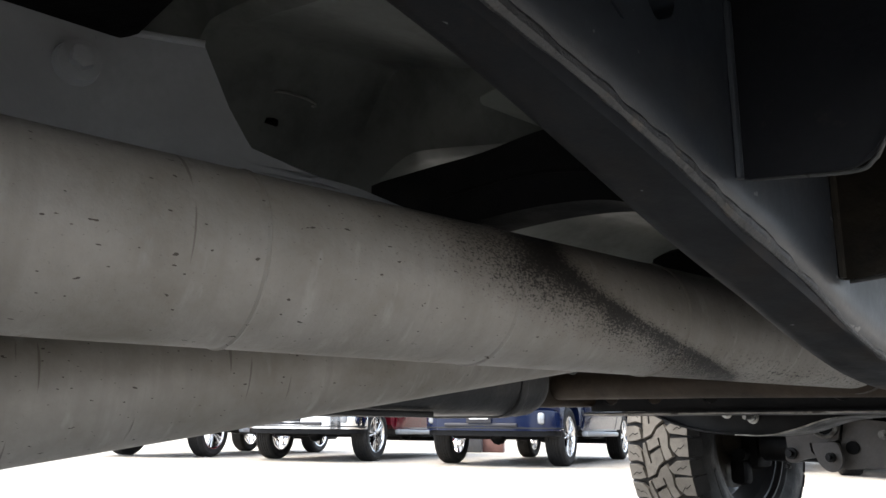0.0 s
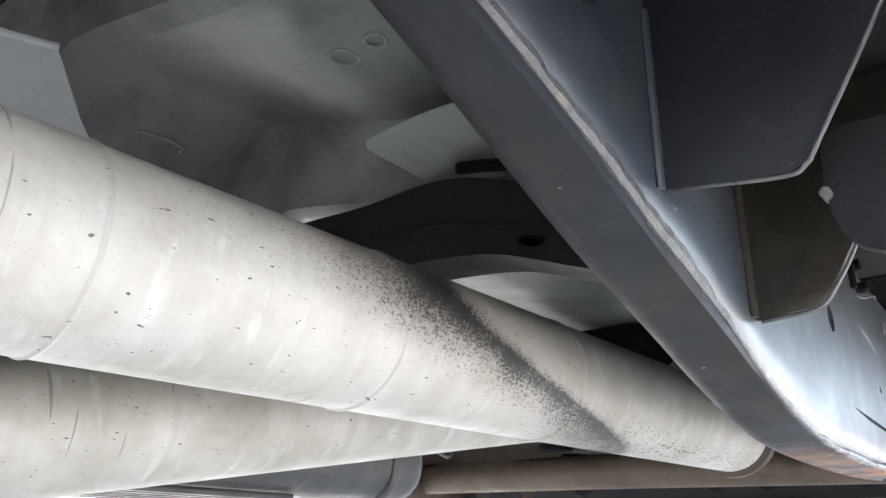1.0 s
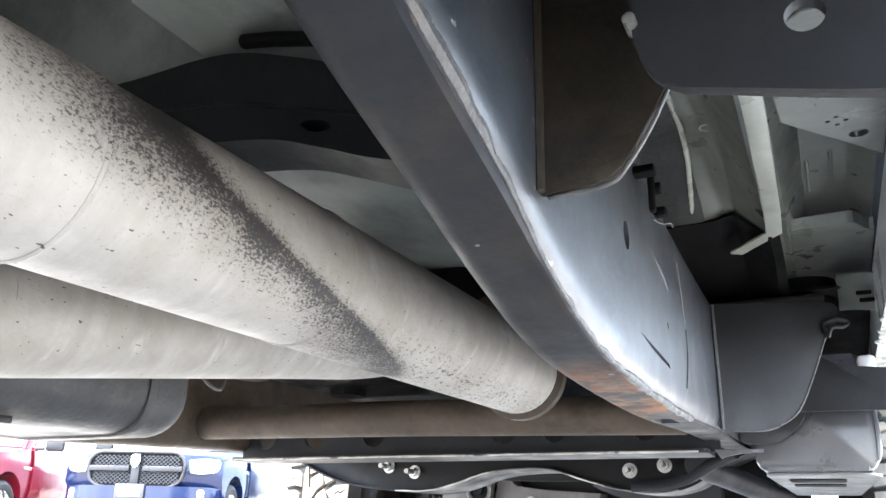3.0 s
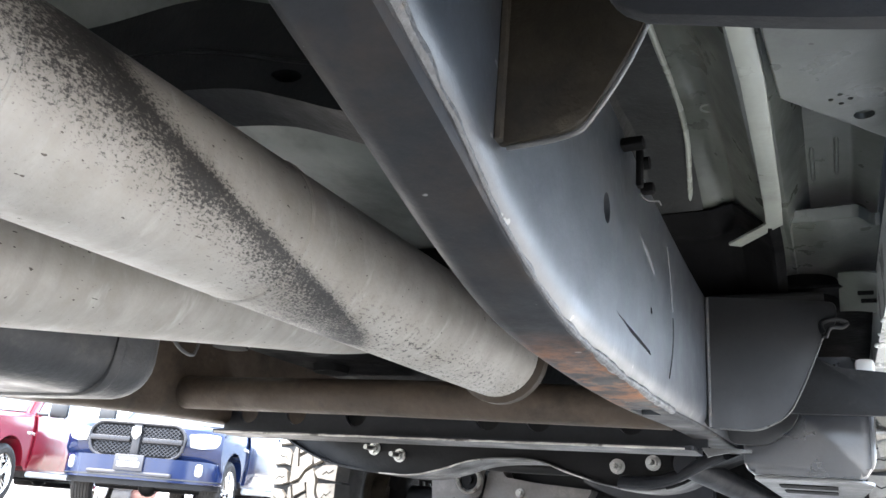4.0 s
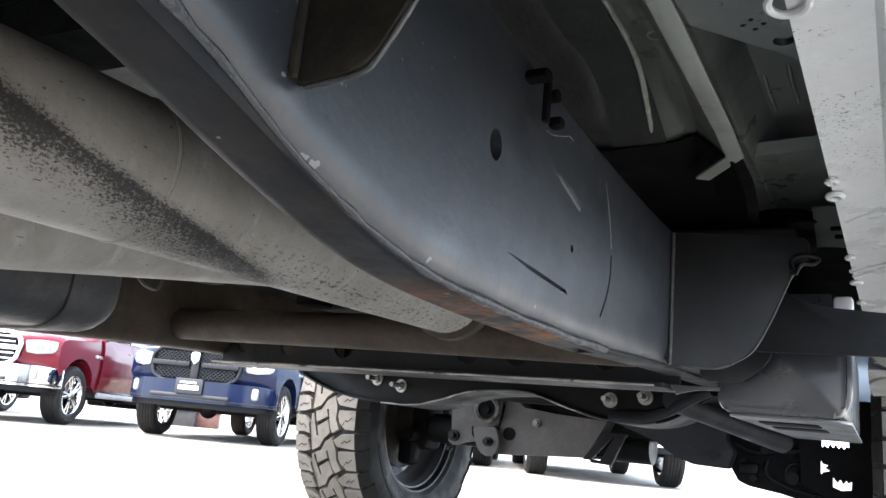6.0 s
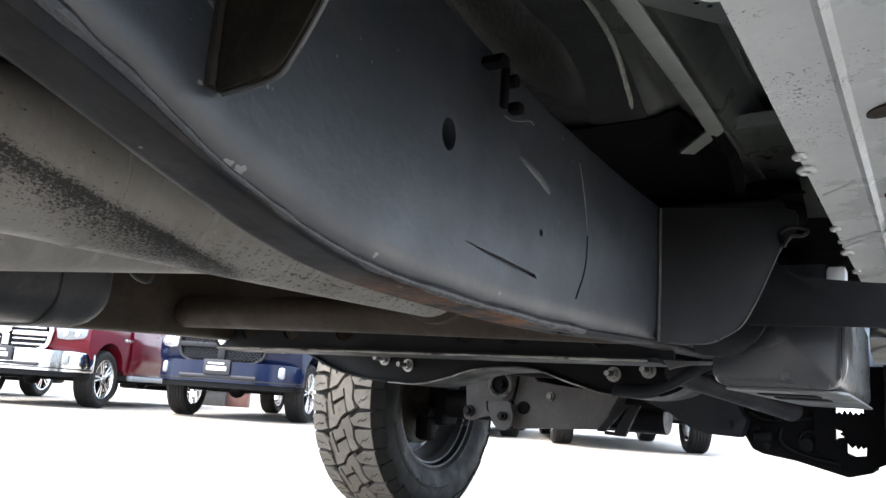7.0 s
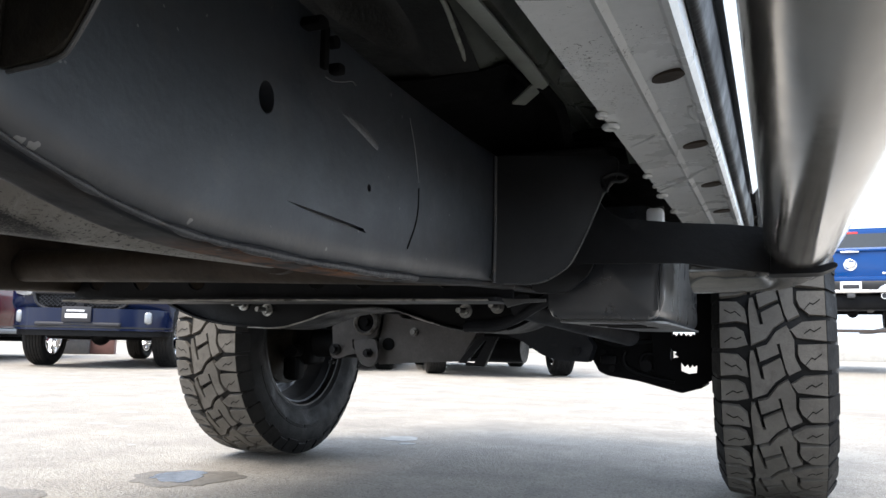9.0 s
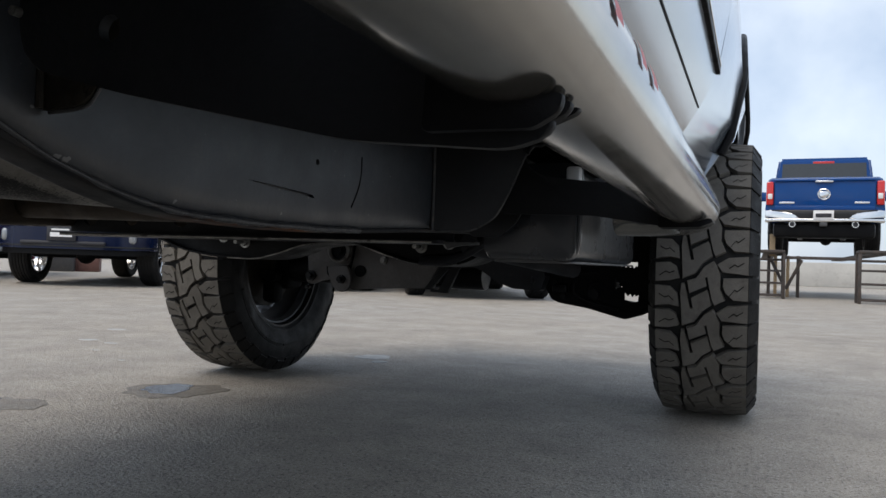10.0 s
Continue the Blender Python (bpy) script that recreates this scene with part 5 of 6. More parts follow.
def tongue(u, v):
    y = 0.788 + 0.055 * u * u + v * (0.122 + 0.02 * u)
    x = -0.632 + u * 0.27 + 0.014 * (1 - ease(v / 0.12)) * (1 - u)
    z = 0.850 + 0.012 * math.sin(u * 2.6) - 0.022 * v * u + 0.0009 * math.sin(u * 70) * ease((v - 0.25) / 0.2) * ease((0.8 - v) / 0.2)
    return (x, y, z)


sheet(b, tongue, 90, 14, 0.0015)
part("heat_shield", b, SAGE, truck, "pale crimped heat shield tongue")
for (x, y), (rx, ry) in (((-0.997, 0.752), (0.014, 0.038)), ((-0.609, 0.738), (0.016, 0.016)), ((-0.554, 0.730), (0.012, 0.012))):
    z = pan_z(x, y)
    b = B()
    sweep(b, [(x + rx * math.cos(a * 0.3), y + ry * math.sin(a * 0.3), z - 0.001) for a in range(0, 22)], 0.0025, 6)
    part("floor_plug", b, SAGE, truck, "pressed ring in the floor pan")

b = B()
z = pan_z(-1.023, 0.727)
rod(b, (-1.023, 0.727, z - 0.003), (-1.023, 0.727, z + 0.004), 0.011, n=16)
part("drain_hole", b, DEEP, truck, "dark round hole in the floor pan")

# sill: ridged underside, pinch flange with tabs, plugs, black trim
prof = [(0.006, 0.653), (0.024, 0.6545), (0.050, 0.6555), (0.055, 0.6515), (0.060, 0.6555), (0.091, 0.657), (0.0945, 0.6535), (0.099, 0.653), (0.103, 0.658), (0.104, 0.705), (0.098, 0.708), (0.094, 0.668), (0.06, 0.662), (0.010, 0.660), (0.010, 0.735), (0.006, 0.735)]
b = B()
slab(b, prof, "y", -1.6, 2.36)
sill = part("sill", b, SILVER, truck, "pale silver sill with drain plugs")
for pts, r in (([(0.094, 1.517, 0.6565), (0.075, 1.545, 0.6562), (0.055, 1.572, 0.6528), (0.03, 1.598, 0.6548), (0.004, 1.622, 0.6535)], 0.0028), ([(0.045, 1.345, 0.6562), (0.036, 1.358, 0.6558), (0.012, 1.385, 0.6545)], 0.0026), ([(0.048, 1.60, 0.6562), (0.03, 1.625, 0.6555), (0.006, 1.655, 0.6542)], 0.0026), ([(0.088, 1.255, 0.6578), (0.086, 1.28, 0.6578), (0.090, 1.31, 0.658)], 0.003)):
    b = B()
    sweep(b, spline(pts, 5), r, 10)
    part("crease", b, SILVER, sill, "pressed crease in the sill")
for y in (0.70, 0.92, 1.159, 1.403, 1.638, 1.871, 2.1):
    b = B()
    slab(b, [(0.080 + 0.0145 * math.cos(a * math.pi / 10), y - 0.007 * math.cos(a * math.pi / 10) + 0.012 * math.sin(a * math.pi / 10)) for a in range(20)], "z", 0.654, 0.659)
    part("drain_plug", b, BROWN, sill, "dark oval drain plug")
for y, r in ((0.62, 0.007), (0.919, 0.011), (1.240, 0.004), (1.284, 0.0065), (1.534, 0.004), (1.68, 0.006), (1.826, 0.004), (2.02, 0.006)):
    b = B()
    sweep(b, [(0.008 + r * math.cos(a * 0.3307), y + 1.25 * r * math.sin(a * 0.3307), 0.6505) for a in range(20)], 0.0026, 8)
    part("flange_tab", b, SILVER, sill)
b = B()
slab(b, rounded([(0.104, 0.672), (0.113, 0.676), (0.118, 0.700), (0.117, 0.735), (0.104, 0.735)], 0.004), "y", -1.6, 2.36)
part("sill_trim", b, BLACK, truck, "black plastic sill trim")

# ---- step tube ----
STEP_X, STEP_Z, STEP_R, STEP_WIDE = 0.1915, 0.576, 0.0396, 1.155
b = B()
line = [(STEP_X, -1.1 + 0.1 * k, STEP_Z) for k in range(29)]
bend = spline([(STEP_X, 1.78, STEP_Z), (0.187, 1.92, STEP_Z), (0.160, 2.03, STEP_Z - 0.002), (0.09, 2.085, STEP_Z - 0.004), (0.015, 2.10, STEP_Z - 0.004)], 6)
back = spline([(0.015, -1.42, STEP_Z - 0.004), (0.09, -1.40, STEP_Z - 0.004), (0.160, -1.35, STEP_Z - 0.002), (0.187, -1.24, STEP_Z)], 6)
sweep(b, back + line + bend, STEP_R, 40, STEP_WIDE, True, (0, 0, 1))
step = part("step_tube", b, STAINLESS, truck, "dusty polished oval stainless step tube")
b = B()
slab(b, rounded([(STEP_X - 0.026, STEP_Z + 0.028), (STEP_X + 0.031, STEP_Z + 0.026), (STEP_X + 0.026, STEP_Z + 0.044), (STEP_X - 0.022, STEP_Z + 0.044)], 0.004), "y", 1.22, 1.62)
part("step_pad", b, PLASTIC, step, "black ribbed step pad")
b = B()
slab(b, rounded([(STEP_X - 0.026, STEP_Z + 0.028), (STEP_X + 0.031, STEP_Z + 0.026), (STEP_X + 0.026, STEP_Z + 0.044), (STEP_X - 0.022, STEP_Z + 0.044)], 0.004), "y", 0.20, 0.715)
part("step_pad", b, PLASTIC, step, "black ribbed step pad")
for y, wdt in ((0.700, 0.022), (0.790, 0.020), (0.845, 0.023)):
    b = B()
    ring = []
    for k in range(9):
        a = math.radians(3 + 3.0 * k)
        for d, r in ((-wdt, STEP_R + 0.0012), (wdt, STEP_R + 0.0012)):
            ring.append(b.verts.new((STEP_X + r * STEP_WIDE * math.cos(a), y + d * 0.5, STEP_Z + r * math.sin(a))))
    for k in range(8):
        b.faces.new((ring[2 * k], ring[2 * k + 1], ring[2 * k + 3], ring[2 * k + 2]))
    part("red_tape", b, REDTAPE, step, "small red tape band")

# ---- body shell above ----
b = B()


def side_x(z):
    """The body side's distance outwards at a height."""
    return float(np.interp(z, [0.70, 0.76, 0.85, 1.05, 1.25, 1.38], [0.121, 0.165, 0.215, 0.250, 0.238, 0.215]))


def wall_mesh(b, y0, y1, z0, z1, grow=0.0, ny=12, nz=12, flip=False, thick=0.02):
    def f(u, v):
        y, z = y0 + (y1 - y0) * u, z0 + (z1 - z0) * v
        x = side_x(z) + grow
        return ((2 * MID - x) if flip else x, y, z)
    sheet(b, f, ny, nz, -thick if not flip else thick)
    return b


for flip in (False, True):
    for name, y0, y1, label in (("rear_door", -0.10, 0.866, "pale silver rear door"), ("front_door", 0.882, 2.012, "pale silver front door"), ("bed_side", -2.5, -1.30, "pale silver bed side")):
        b = B()
        door = part(name, wall_mesh(b, y0, y1, 0.706, 1.38, 0, 8, 18, flip), WHITEPAINT, truck, label)
        if "door" in name:
            b = B()
            x = side_x(1.2) + 0.03
            x = 2 * MID - x if flip else x
            box(b, (x, y0 + 0.12, 1.2), (0.03, 0.2, 0.03), 0.01)
            part("handle", b, CHROME, door, "chrome door handle")
            for z, mat, nm, hh in ((0.866, BLACK, "moulding", 0.016), (0.876, CHROME, "moulding_trim", 0.005), (0.793, DARKCARD, "lower_seam", 0.003)):
                b = B()
                x = side_x(z) + 0.001
                x = 2 * MID - x if flip else x
                box(b, (x, (y0 + y1) / 2, z), (0.012 if hh > 0.004 else 0.003, y1 - y0 - 0.02, hh), 0.001, 1)
                part(nm, b, mat, door)
    for name, cy, y0, y1 in (("front_fender", 3.33, 2.026, 4.02), ("rear_fender", -0.67, -1.29, -0.115)):
        b = B()
        top = [(y0, 1.38), (y1, 1.38)] if cy > 0 else [(y0, 1.38), (y1, 1.38)]
        arch = [(cy + 0.54 * math.cos(a), 0.73 + 0.54 * math.sin(a)) for a in [math.radians(k) for k in range(0, 181, 9)]]
        arch = [(min(max(p[0], y0), y1), p[1]) for p in arch]
        line = [(y1, 1.38), (y1, 0.72)] + arch + [(y0, 0.735), (y0, 1.38)]
        seen = []
        for p in line:
            if not seen or (Vector(p) - Vector(seen[-1])).length > 1e-4:
                seen.append(p)
        slab(b, seen, "x", 0.0, 0.02)
        bmesh.ops.triangulate(b, faces=b.faces[:])
        bmesh.ops.subdivide_edges(b, edges=[e for e in b.edges if e.calc_length() > 0.2], cuts=3, use_grid_fill=True)
        for v in b.verts:
            x = side_x(v.co.z) - 0.02 + v.co.x
            v.co.x = 2 * MID - x if flip else x
        fender = part(name, b, WHITEPAINT, truck, "pale silver fender over the wheel")
        b = B()
        a3 = [(cy + 0.55 * math.cos(a), 0.73 + 0.55 * math.sin(a)) for a in [math.radians(k) for k in range(4, 177, 6)]]
        pts = []
        for y, z in a3:
            x = side_x(z) + 0.004
            pts.append((2 * MID - x if flip else x, y, z))
        sweep(b, pts, 0.013, 10)
        part("arch_flare", b, BLACK, fender, "black wheel arch flare")
        b = B()
        xs = (side_x(1.0) - 0.45, side_x(1.0) - 0.03)
        xs = [2 * MID - x for x in xs] if flip else xs
        ring = [(cy + 0.565 * math.cos(a), 0.73 + 0.565 * math.sin(a)) for a in [math.radians(k) for k in range(20, 161, 10)]]
        lo = [(cy + 0.575 * math.cos(a), 0.73 + 0.575 * math.sin(a)) for a in [math.radians(k) for k in range(160, 19, -10)]]
        slab(b, ring + lo, "x", min(xs), max(xs))
        part("wheel_liner", b, PLASTIC, fender, "black wheel arch liner")
b = B()
slab(b, [(4.02, 0.66), (4.02, 1.36), (3.6, 1.46), (2.05, 1.52), (2.0, 1.40), (2.0, 1.36), (3.95, 1.30), (3.95, 0.66)], "x", 2 * MID - 0.215, 0.215, 0.02)
part("hood", b, WHITEPAINT, truck, "pale silver hood")
b = B()
box(b, (MID, 4.12, 0.76), (1.98, 0.22, 0.28), 0.06, 3)
part("front_bumper", b, CHROME, truck, "chrome front bumper")
b = B()
slab(b, [(2.0, 1.38), (1.2, 2.02), (0.9, 2.06), (-0.05, 2.05), (-0.15, 1.98), (-0.12, 1.38)], "x", 2 * MID - 0.06, 0.06, 0.04)
for v in b.verts:
    k = ease((v.co.z - 1.38) / 0.7)
    v.co.x = MID + (v.co.x - MID) * (1.17 - 0.22 * k)
cab = part("cab_top", b, WHITEPAINT, truck, "pale silver crew cab roof")
for flip in (False, True):
    for y0, y1, y2, y3 in ((1.72, 0.98, 0.98, 1.18), (0.88, -0.02, 0.0, 0.88)):
        b = B()
        pts = []
        for y, z in ((y0, 1.42), (y1, 1.42), (y2, 1.92), (y3, 1.92)):
            k = ease((z - 1.38) / 0.7)
            x = (0.06 - MID) * (1.17 - 0.22 * k) + 0.006
            pts.append((MID - x if flip else MID + x, y, z))
        vs = [b.verts.new(p) for p in pts] + [b.verts.new(Vector(p) + Vector((0.012 if flip else -0.012, 0, 0))) for p in pts]
        for f in ((0, 1, 2, 3), (7, 6, 5, 4), (0, 4, 5, 1), (1, 5, 6, 2), (2, 6, 7, 3), (3, 7, 4, 0)):
            b.faces.new([vs[i] for i in f])
        part("side_window", b, DARKGLASS, cab, "dark side window")
b = B()
box(b, (MID, -1.33, 0.96), (1.86, 2.4, 0.02), 0.004)
box(b, (MID, -2.52, 1.15), (1.86, 0.05, 0.48), 0.01)
part("bed_floor", b, WHITEPAINT, truck, "pale silver cargo bed")
b = B()
rod(b, (-1.6, -0.67, 0.435), (0.1, -0.67, 0.435), 0.05, n=20)
bmesh.ops.create_icosphere(b, subdivisions=3, radius=0.16, matrix=Matrix.Translation((MID, -0.67, 0.435)))
part("rear_axle", b, BLACK, truck, "black rear axle with differential")
# unseen bumper, springs and spare wheel, added to hold back light from behind
b = B()
box(b, (MID, -2.66, 0.60), (1.94, 0.18, 0.24), 0.05, 3)
part("rear_bumper", b, CHROME, truck, "chrome rear bumper")
for x in (-0.16, -1.31):
    b = B()
    slab(b, [(-1.75, 0.66), (-1.2, 0.52), (-0.67, 0.47), (-0.1, 0.53), (0.30, 0.62), (0.30, 0.64), (-0.1, 0.56), (-0.67, 0.51), (-1.2, 0.55), (-1.75, 0.685)], "x", x - 0.03, x + 0.03, 0.002)
    part("unseen_leaf_spring", b, BLACK, truck, "unseen black leaf spring, added to block light")
spare = new("unseen_spare_wheel")
spare.parent = truck
spare.matrix_local = pose(MID * UNIT, -1.75 * UNIT, 0.66 * UNIT, 0, 90, 0)
spare.location -= OFF
tagged(spare, "unseen spare wheel under the bed, added to block light")
for key in ("tyre", "tread"):
    ob = new(key, WHEEL_MESH[key])
    ob.parent = spare


# ---- other pickups on the lot ----
def arch_points(cy, r, z0, cz=0.42):
    a0 = math.asin((z0 - cz) / r)
    return [(cy + r * math.cos(a0 + (math.pi - 2 * a0) * k / 12), cz + r * math.sin(a0 + (math.pi - 2 * a0) * k / 12)) for k in range(13)]


def pickup(place, turn, body, label, chrome, rear=False):
    """A crew-cab pickup: front towards its own +y."""
    t = thing("pickup_truck", place, label, "truck", "pickups parked on the lot", turn or 0.001)
    P = lambda name, b, mat, par=None, lab="", sharp=32: part(name, b, mat, par or t, lab, sharp, True)
    side = [(2.55, 0.66), (2.66, 0.80), (2.66, 1.02), (2.60, 1.12), (2.42, 1.17), (1.30, 1.25), (1.20, 1.27), (-0.92, 1.29), (-0.95, 1.36), (-2.80, 1.38), (-2.88, 1.34), (-2.90, 0.72), (-2.75, 0.64)]
    side += [(p[0], p[1]) for p in reversed(arch_points(-1.82, 0.50, 0.56))][0:0] + list(reversed(arch_points(-1.82, 0.50, 0.56)))[0:] + [(-1.2, 0.50), (1.15, 0.48)] + list(reversed(arch_points(1.78, 0.50, 0.56)))
    b = B()
    slices = (-1.0, -0.985, -0.93, -0.6, 0.0, 0.6, 0.93, 0.985, 1.0)
    rings = []
    for x in slices:
        ring = []
        for y, z in side:
            w = x * (1.0 - 0.05 * ease((z - 1.0) / 0.4) - 0.03 * ease((0.75 - z) / 0.25))
            yy = y - 0.26 * abs(x) ** 3 * ease((y - 2.2) / 0.3) + 0.06 * abs(x) ** 4 * ease((-2.6 - y) / 0.2)
            zz = z + (0.05 * (1 - abs(x)) * ease((y - 1.1) / 0.3) * ease((z - 1.08) / 0.08))
            zz -= 0.03 * ease((abs(x) - 0.95) / 0.05) * ease((z - 1.05) / 0.1)
            ring.append(b.verts.new((w, yy, zz)))
        rings.append(ring)
    for u, v in zip(rings, rings[1:]):
        for k in range(len(u)):
            b.faces.new((u[k], u[(k + 1) % len(u)], v[(k + 1) % len(u)], v[k]))
    b.faces.new(rings[0]), b.faces.new(rings[-1])
    shell = P("body", b, body, None, "glossy painted body", 38)
    # cab
    b = B()
    ring_lo, ring_hi = [], []
    for x, y in ((0.92, 1.22), (-0.92, 1.22), (-0.95, -0.93), (0.95, -0.93)):
        ring_lo.append(b.verts.new((x, y, 1.20)))
    for x, y in ((0.76, 0.40), (-0.76, 0.40), (-0.86, -0.78), (0.86, -0.78)):
        ring_hi.append(b.verts.new((x, y, 2.01)))
    b.faces.new(ring_hi), b.faces.new(ring_lo)
    for k in range(4):
        b.faces.new((ring_lo[k], ring_lo[(k + 1) % 4], ring_hi[(k + 1) % 4], ring_hi[k]))
    bmesh.ops.bevel(b, geom=[e for e in b.edges if e.verts[0].co.z + e.verts[1].co.z > 2.6], offset=0.06, segments=3, affect="EDGES")
    cabin = P("cab", b, body)

    def pane(pts, out, name="window", mat=DARKGLASS, lab="dark window glass"):
        b = B()
        o = Vector(out)
        vs = [b.verts.new(Vector(p) + o) for p in pts] + [b.verts.new(Vector(p) - o * 0.6) for p in pts]
        m = len(pts)
        b.faces.new(vs[:m]), b.faces.new(vs[m:])
        for i in range(m):
            b.faces.new((vs[i], vs[(i + 1) % m], vs[m + (i + 1) % m], vs[m + i]))
        return P(name, b, mat, cabin, lab)

    pane([(0.80, 1.135, 1.28), (-0.80, 1.135, 1.28), (-0.66, 0.50, 1.85), (0.66, 0.50, 1.85)], (0, 0.014, 0.012), "windscreen")
    pane([(0.80, -0.908, 1.30), (-0.80, -0.908, 1.30), (-0.78, -0.810, 1.88), (0.78, -0.810, 1.88)], (0, -0.016, 0.006), "rear_window")
    for s in (1, -1):
        for ya, yb, yc, yd, xa, xb, xc, xd in ((0.98, 0.17, 0.17, 0.42, 0.903, 0.918, 0.832, 0.812), (0.09, -0.76, -0.62, 0.09, 0.919, 0.934, 0.874, 0.838)):
            pane([(s * xa, ya, 1.29), (s * xb, yb, 1.29), (s * xc, yc, 1.83), (s * xd, yd, 1.83)], (s * 0.014, 0, 0.004), "side_window")
        b = B()
        box(b, (s * 1.20, 0.98, 1.36), (0.26, 0.10, 0.22), 0.04)
        box(b, (s * 0.98, 1.0, 1.28), (0.16, 0.05, 0.04), 0.01)
        P("mirror", b, body if rear else PLASTIC, None, "door mirror")
        for name, ya, yb in (("front_door", 1.135, 0.145), ("rear_door", 0.135, -0.895), ("bed_panel", -0.94, -1.30)):
            b = B()
            sheet(b, lambda u, v: (s * (1.005 - 0.05 * ease((v * 0.74 - 0.48) / 0.4) - 0.03 * ease((0.23 - v * 0.74) / 0.25) + (0.024 * (1 - ((v - 0.5) / 0.5) ** 2) - 0.005 * ease((v - 0.62) / 0.03)) * (ease(u / 0.3) if ya > 1 else 1)), ya + (yb - ya) * u, 0.52 + 0.74 * v), 8, 22, 0.02)
            P(name, b, body, shell, "glossy painted door" if "door" in name else "")
        for y in (0.24, -0.74):
            b = B()
            box(b, (s * 1.0, y, 1.12), (0.05, 0.20, 0.035), 0.012)
            P("door_handle", b, body, shell, "door handle")
        # pale bar: the reflection along the rocker is put into its colour
        b = B()
        box(b, (s * 0.99, 0.02, 0.44), (0.10, 2.1, 0.08), 0.03)
        P("rocker_sheen_bar", b, GALV, None, "pale bar standing for the rocker's reflection")
        # lamps
        b = B()
        outline = rounded([(0.625, 1.060), (0.80, 1.085), (0.955, 1.080), (0.975, 1.0), (0.94, 0.925), (0.78, 0.895), (0.655, 0.90)], 0.025, 3)
        slab(b, [(s * x, z) for x, z in outline], "y", 2.53, 2.665, 0.012)
        for v in b.verts:
            v.co.y -= 0.30 * abs(v.co.x) ** 3 - 0.04
        lamp = P("headlight", b, LAMPGLASS, None, "clear headlight")
        for x, y, r in ((0.73, 2.60, 0.05), (0.86, 2.525, 0.045)):
            b = B()
            rod(b, (s * x, y - 0.05, 0.99), (s * x, y - 0.012, 0.99), r, n=20)
            P("reflector", b, CHROME, lamp, "bright round reflector")
        b = B()
        box(b, (s * 0.915, 2.36, 0.985), (0.10, 0.10, 0.13), 0.02, 2, Matrix.Rotation(radians(-s * 45), 4, "Z"))
        P("turn_lamp", b, AMBER, lamp, "amber turn lamp")
        b = B()
        box(b, (s * 0.80, 2.585, 0.635), (0.10, 0.07, 0.16), 0.04, 3, Matrix.Rotation(radians(-s * 25), 4, "Z"))
        P("fog_lamp", b, LAMPGLASS, None, "fog lamp")
        b = B()
        box(b, (s * 0.915, -2.84, 1.08), (0.13, 0.16, 0.44), 0.03)
        tail = P("tail_lamp", b, REDLENS, None, "red tail lamp")
        b = B()
        box(b, (s * 0.91, -2.925, 1.02), (0.08, 0.02, 0.10), 0.01)
        P("reverse_lens", b, WHITECARD, tail)
        b = B()
        rod(b, (s * 0.52, -2.75, 0.50), (s * 0.52, -2.97, 0.50), 0.055, n=24)
        tip = P("exhaust_tip", b, CHROME, None, "chrome exhaust tip")
        b = B()
        rod(b, (s * 0.52, -2.972, 0.50), (s * 0.52, -2.960, 0.50), 0.044, n=24)
        P("bore", b, DARKCARD, tip)
        # badges as plain bars
        b = B()
        for k in range(3):
            box(b, (s * 0.998, 1.33 - 0.10 * k, 0.99), (0.01, 0.07, 0.04), 0.004)
        P("badge", b, CHROME, shell)
    # grille
    frame_line = rounded([(-0.50, 1.145), (0.50, 1.145), (0.61, 1.03), (0.57, 0.80), (0.44, 0.725), (-0.44, 0.725), (-0.57, 0.80), (-0.61, 1.03)], 0.07, 4)
    b = B()
    slab(b, frame_line, "y", 2.60, 2.665, 0.01)
    gr = P("grille", b, DEEP, None, "dark mesh grille")
    edge = CHROME if chrome else GRILLEGREY
    b = B()
    sweep(b, [(x, 2.675, z) for x, z in frame_line + frame_line[:2]], 0.030 if chrome else 0.020, 10)
    P("grille_frame", b, edge, gr, "bright grille frame")
    bars = [((0, 2.69, 0.925), (0.10, 0.05, 0.40)), ((0.33, 2.69, 0.945), (0.50, 0.045, 0.065)), ((-0.33, 2.69, 0.945), (0.50, 0.045, 0.065))]
    if chrome:
        bars += [((sd * 0.31, 2.685, z), (0.46, 0.03, 0.028)) for sd in (1, -1) for z in (0.80, 0.87, 1.02, 1.085)]
    for c, s_ in bars:
        b = B()
        box(b, c, s_, 0.012)
        P("grille_bar", b, edge, gr)
    b = B()
    for k in range(-15, 16):
        for rise in (0.85, -0.85):
            ends = [(k * 0.055 + (z - 0.935) / rise, z) for z in (0.765, 1.105)]
            (xa, za), (xb, zb) = ends if ends[0][0] < ends[1][0] else ends[::-1]
            if xb < -0.53 or xa > 0.53:
                continue
            if xa < -0.53:
                xa, za = -0.53, za + (zb - za) * (-0.53 - xa) / (xb - xa)
            if xb > 0.53:
                xb, zb = 0.53, za + (zb - za) * (0.53 - xa) / (xb - xa)
            sweep(b, [(xa, 2.672, za), (xb, 2.672, zb)], 0.0045, 4)
    P("mesh", b, GRILLEGREY, gr)
    b = B()
    slab(b, rounded([(-0.075, 1.10), (0.075, 1.10), (0.085, 0.97), (0.0, 0.87), (-0.085, 0.97)], 0.025), "y", 2.70, 2.745, 0.008)
    if not chrome:
        for v in b.verts:
            v.co.x, v.co.z = v.co.x * 0.7, 1.03 + (v.co.z - 1.0) * 0.7
    P("emblem", b, CHROME, gr, "plain chrome shield emblem")
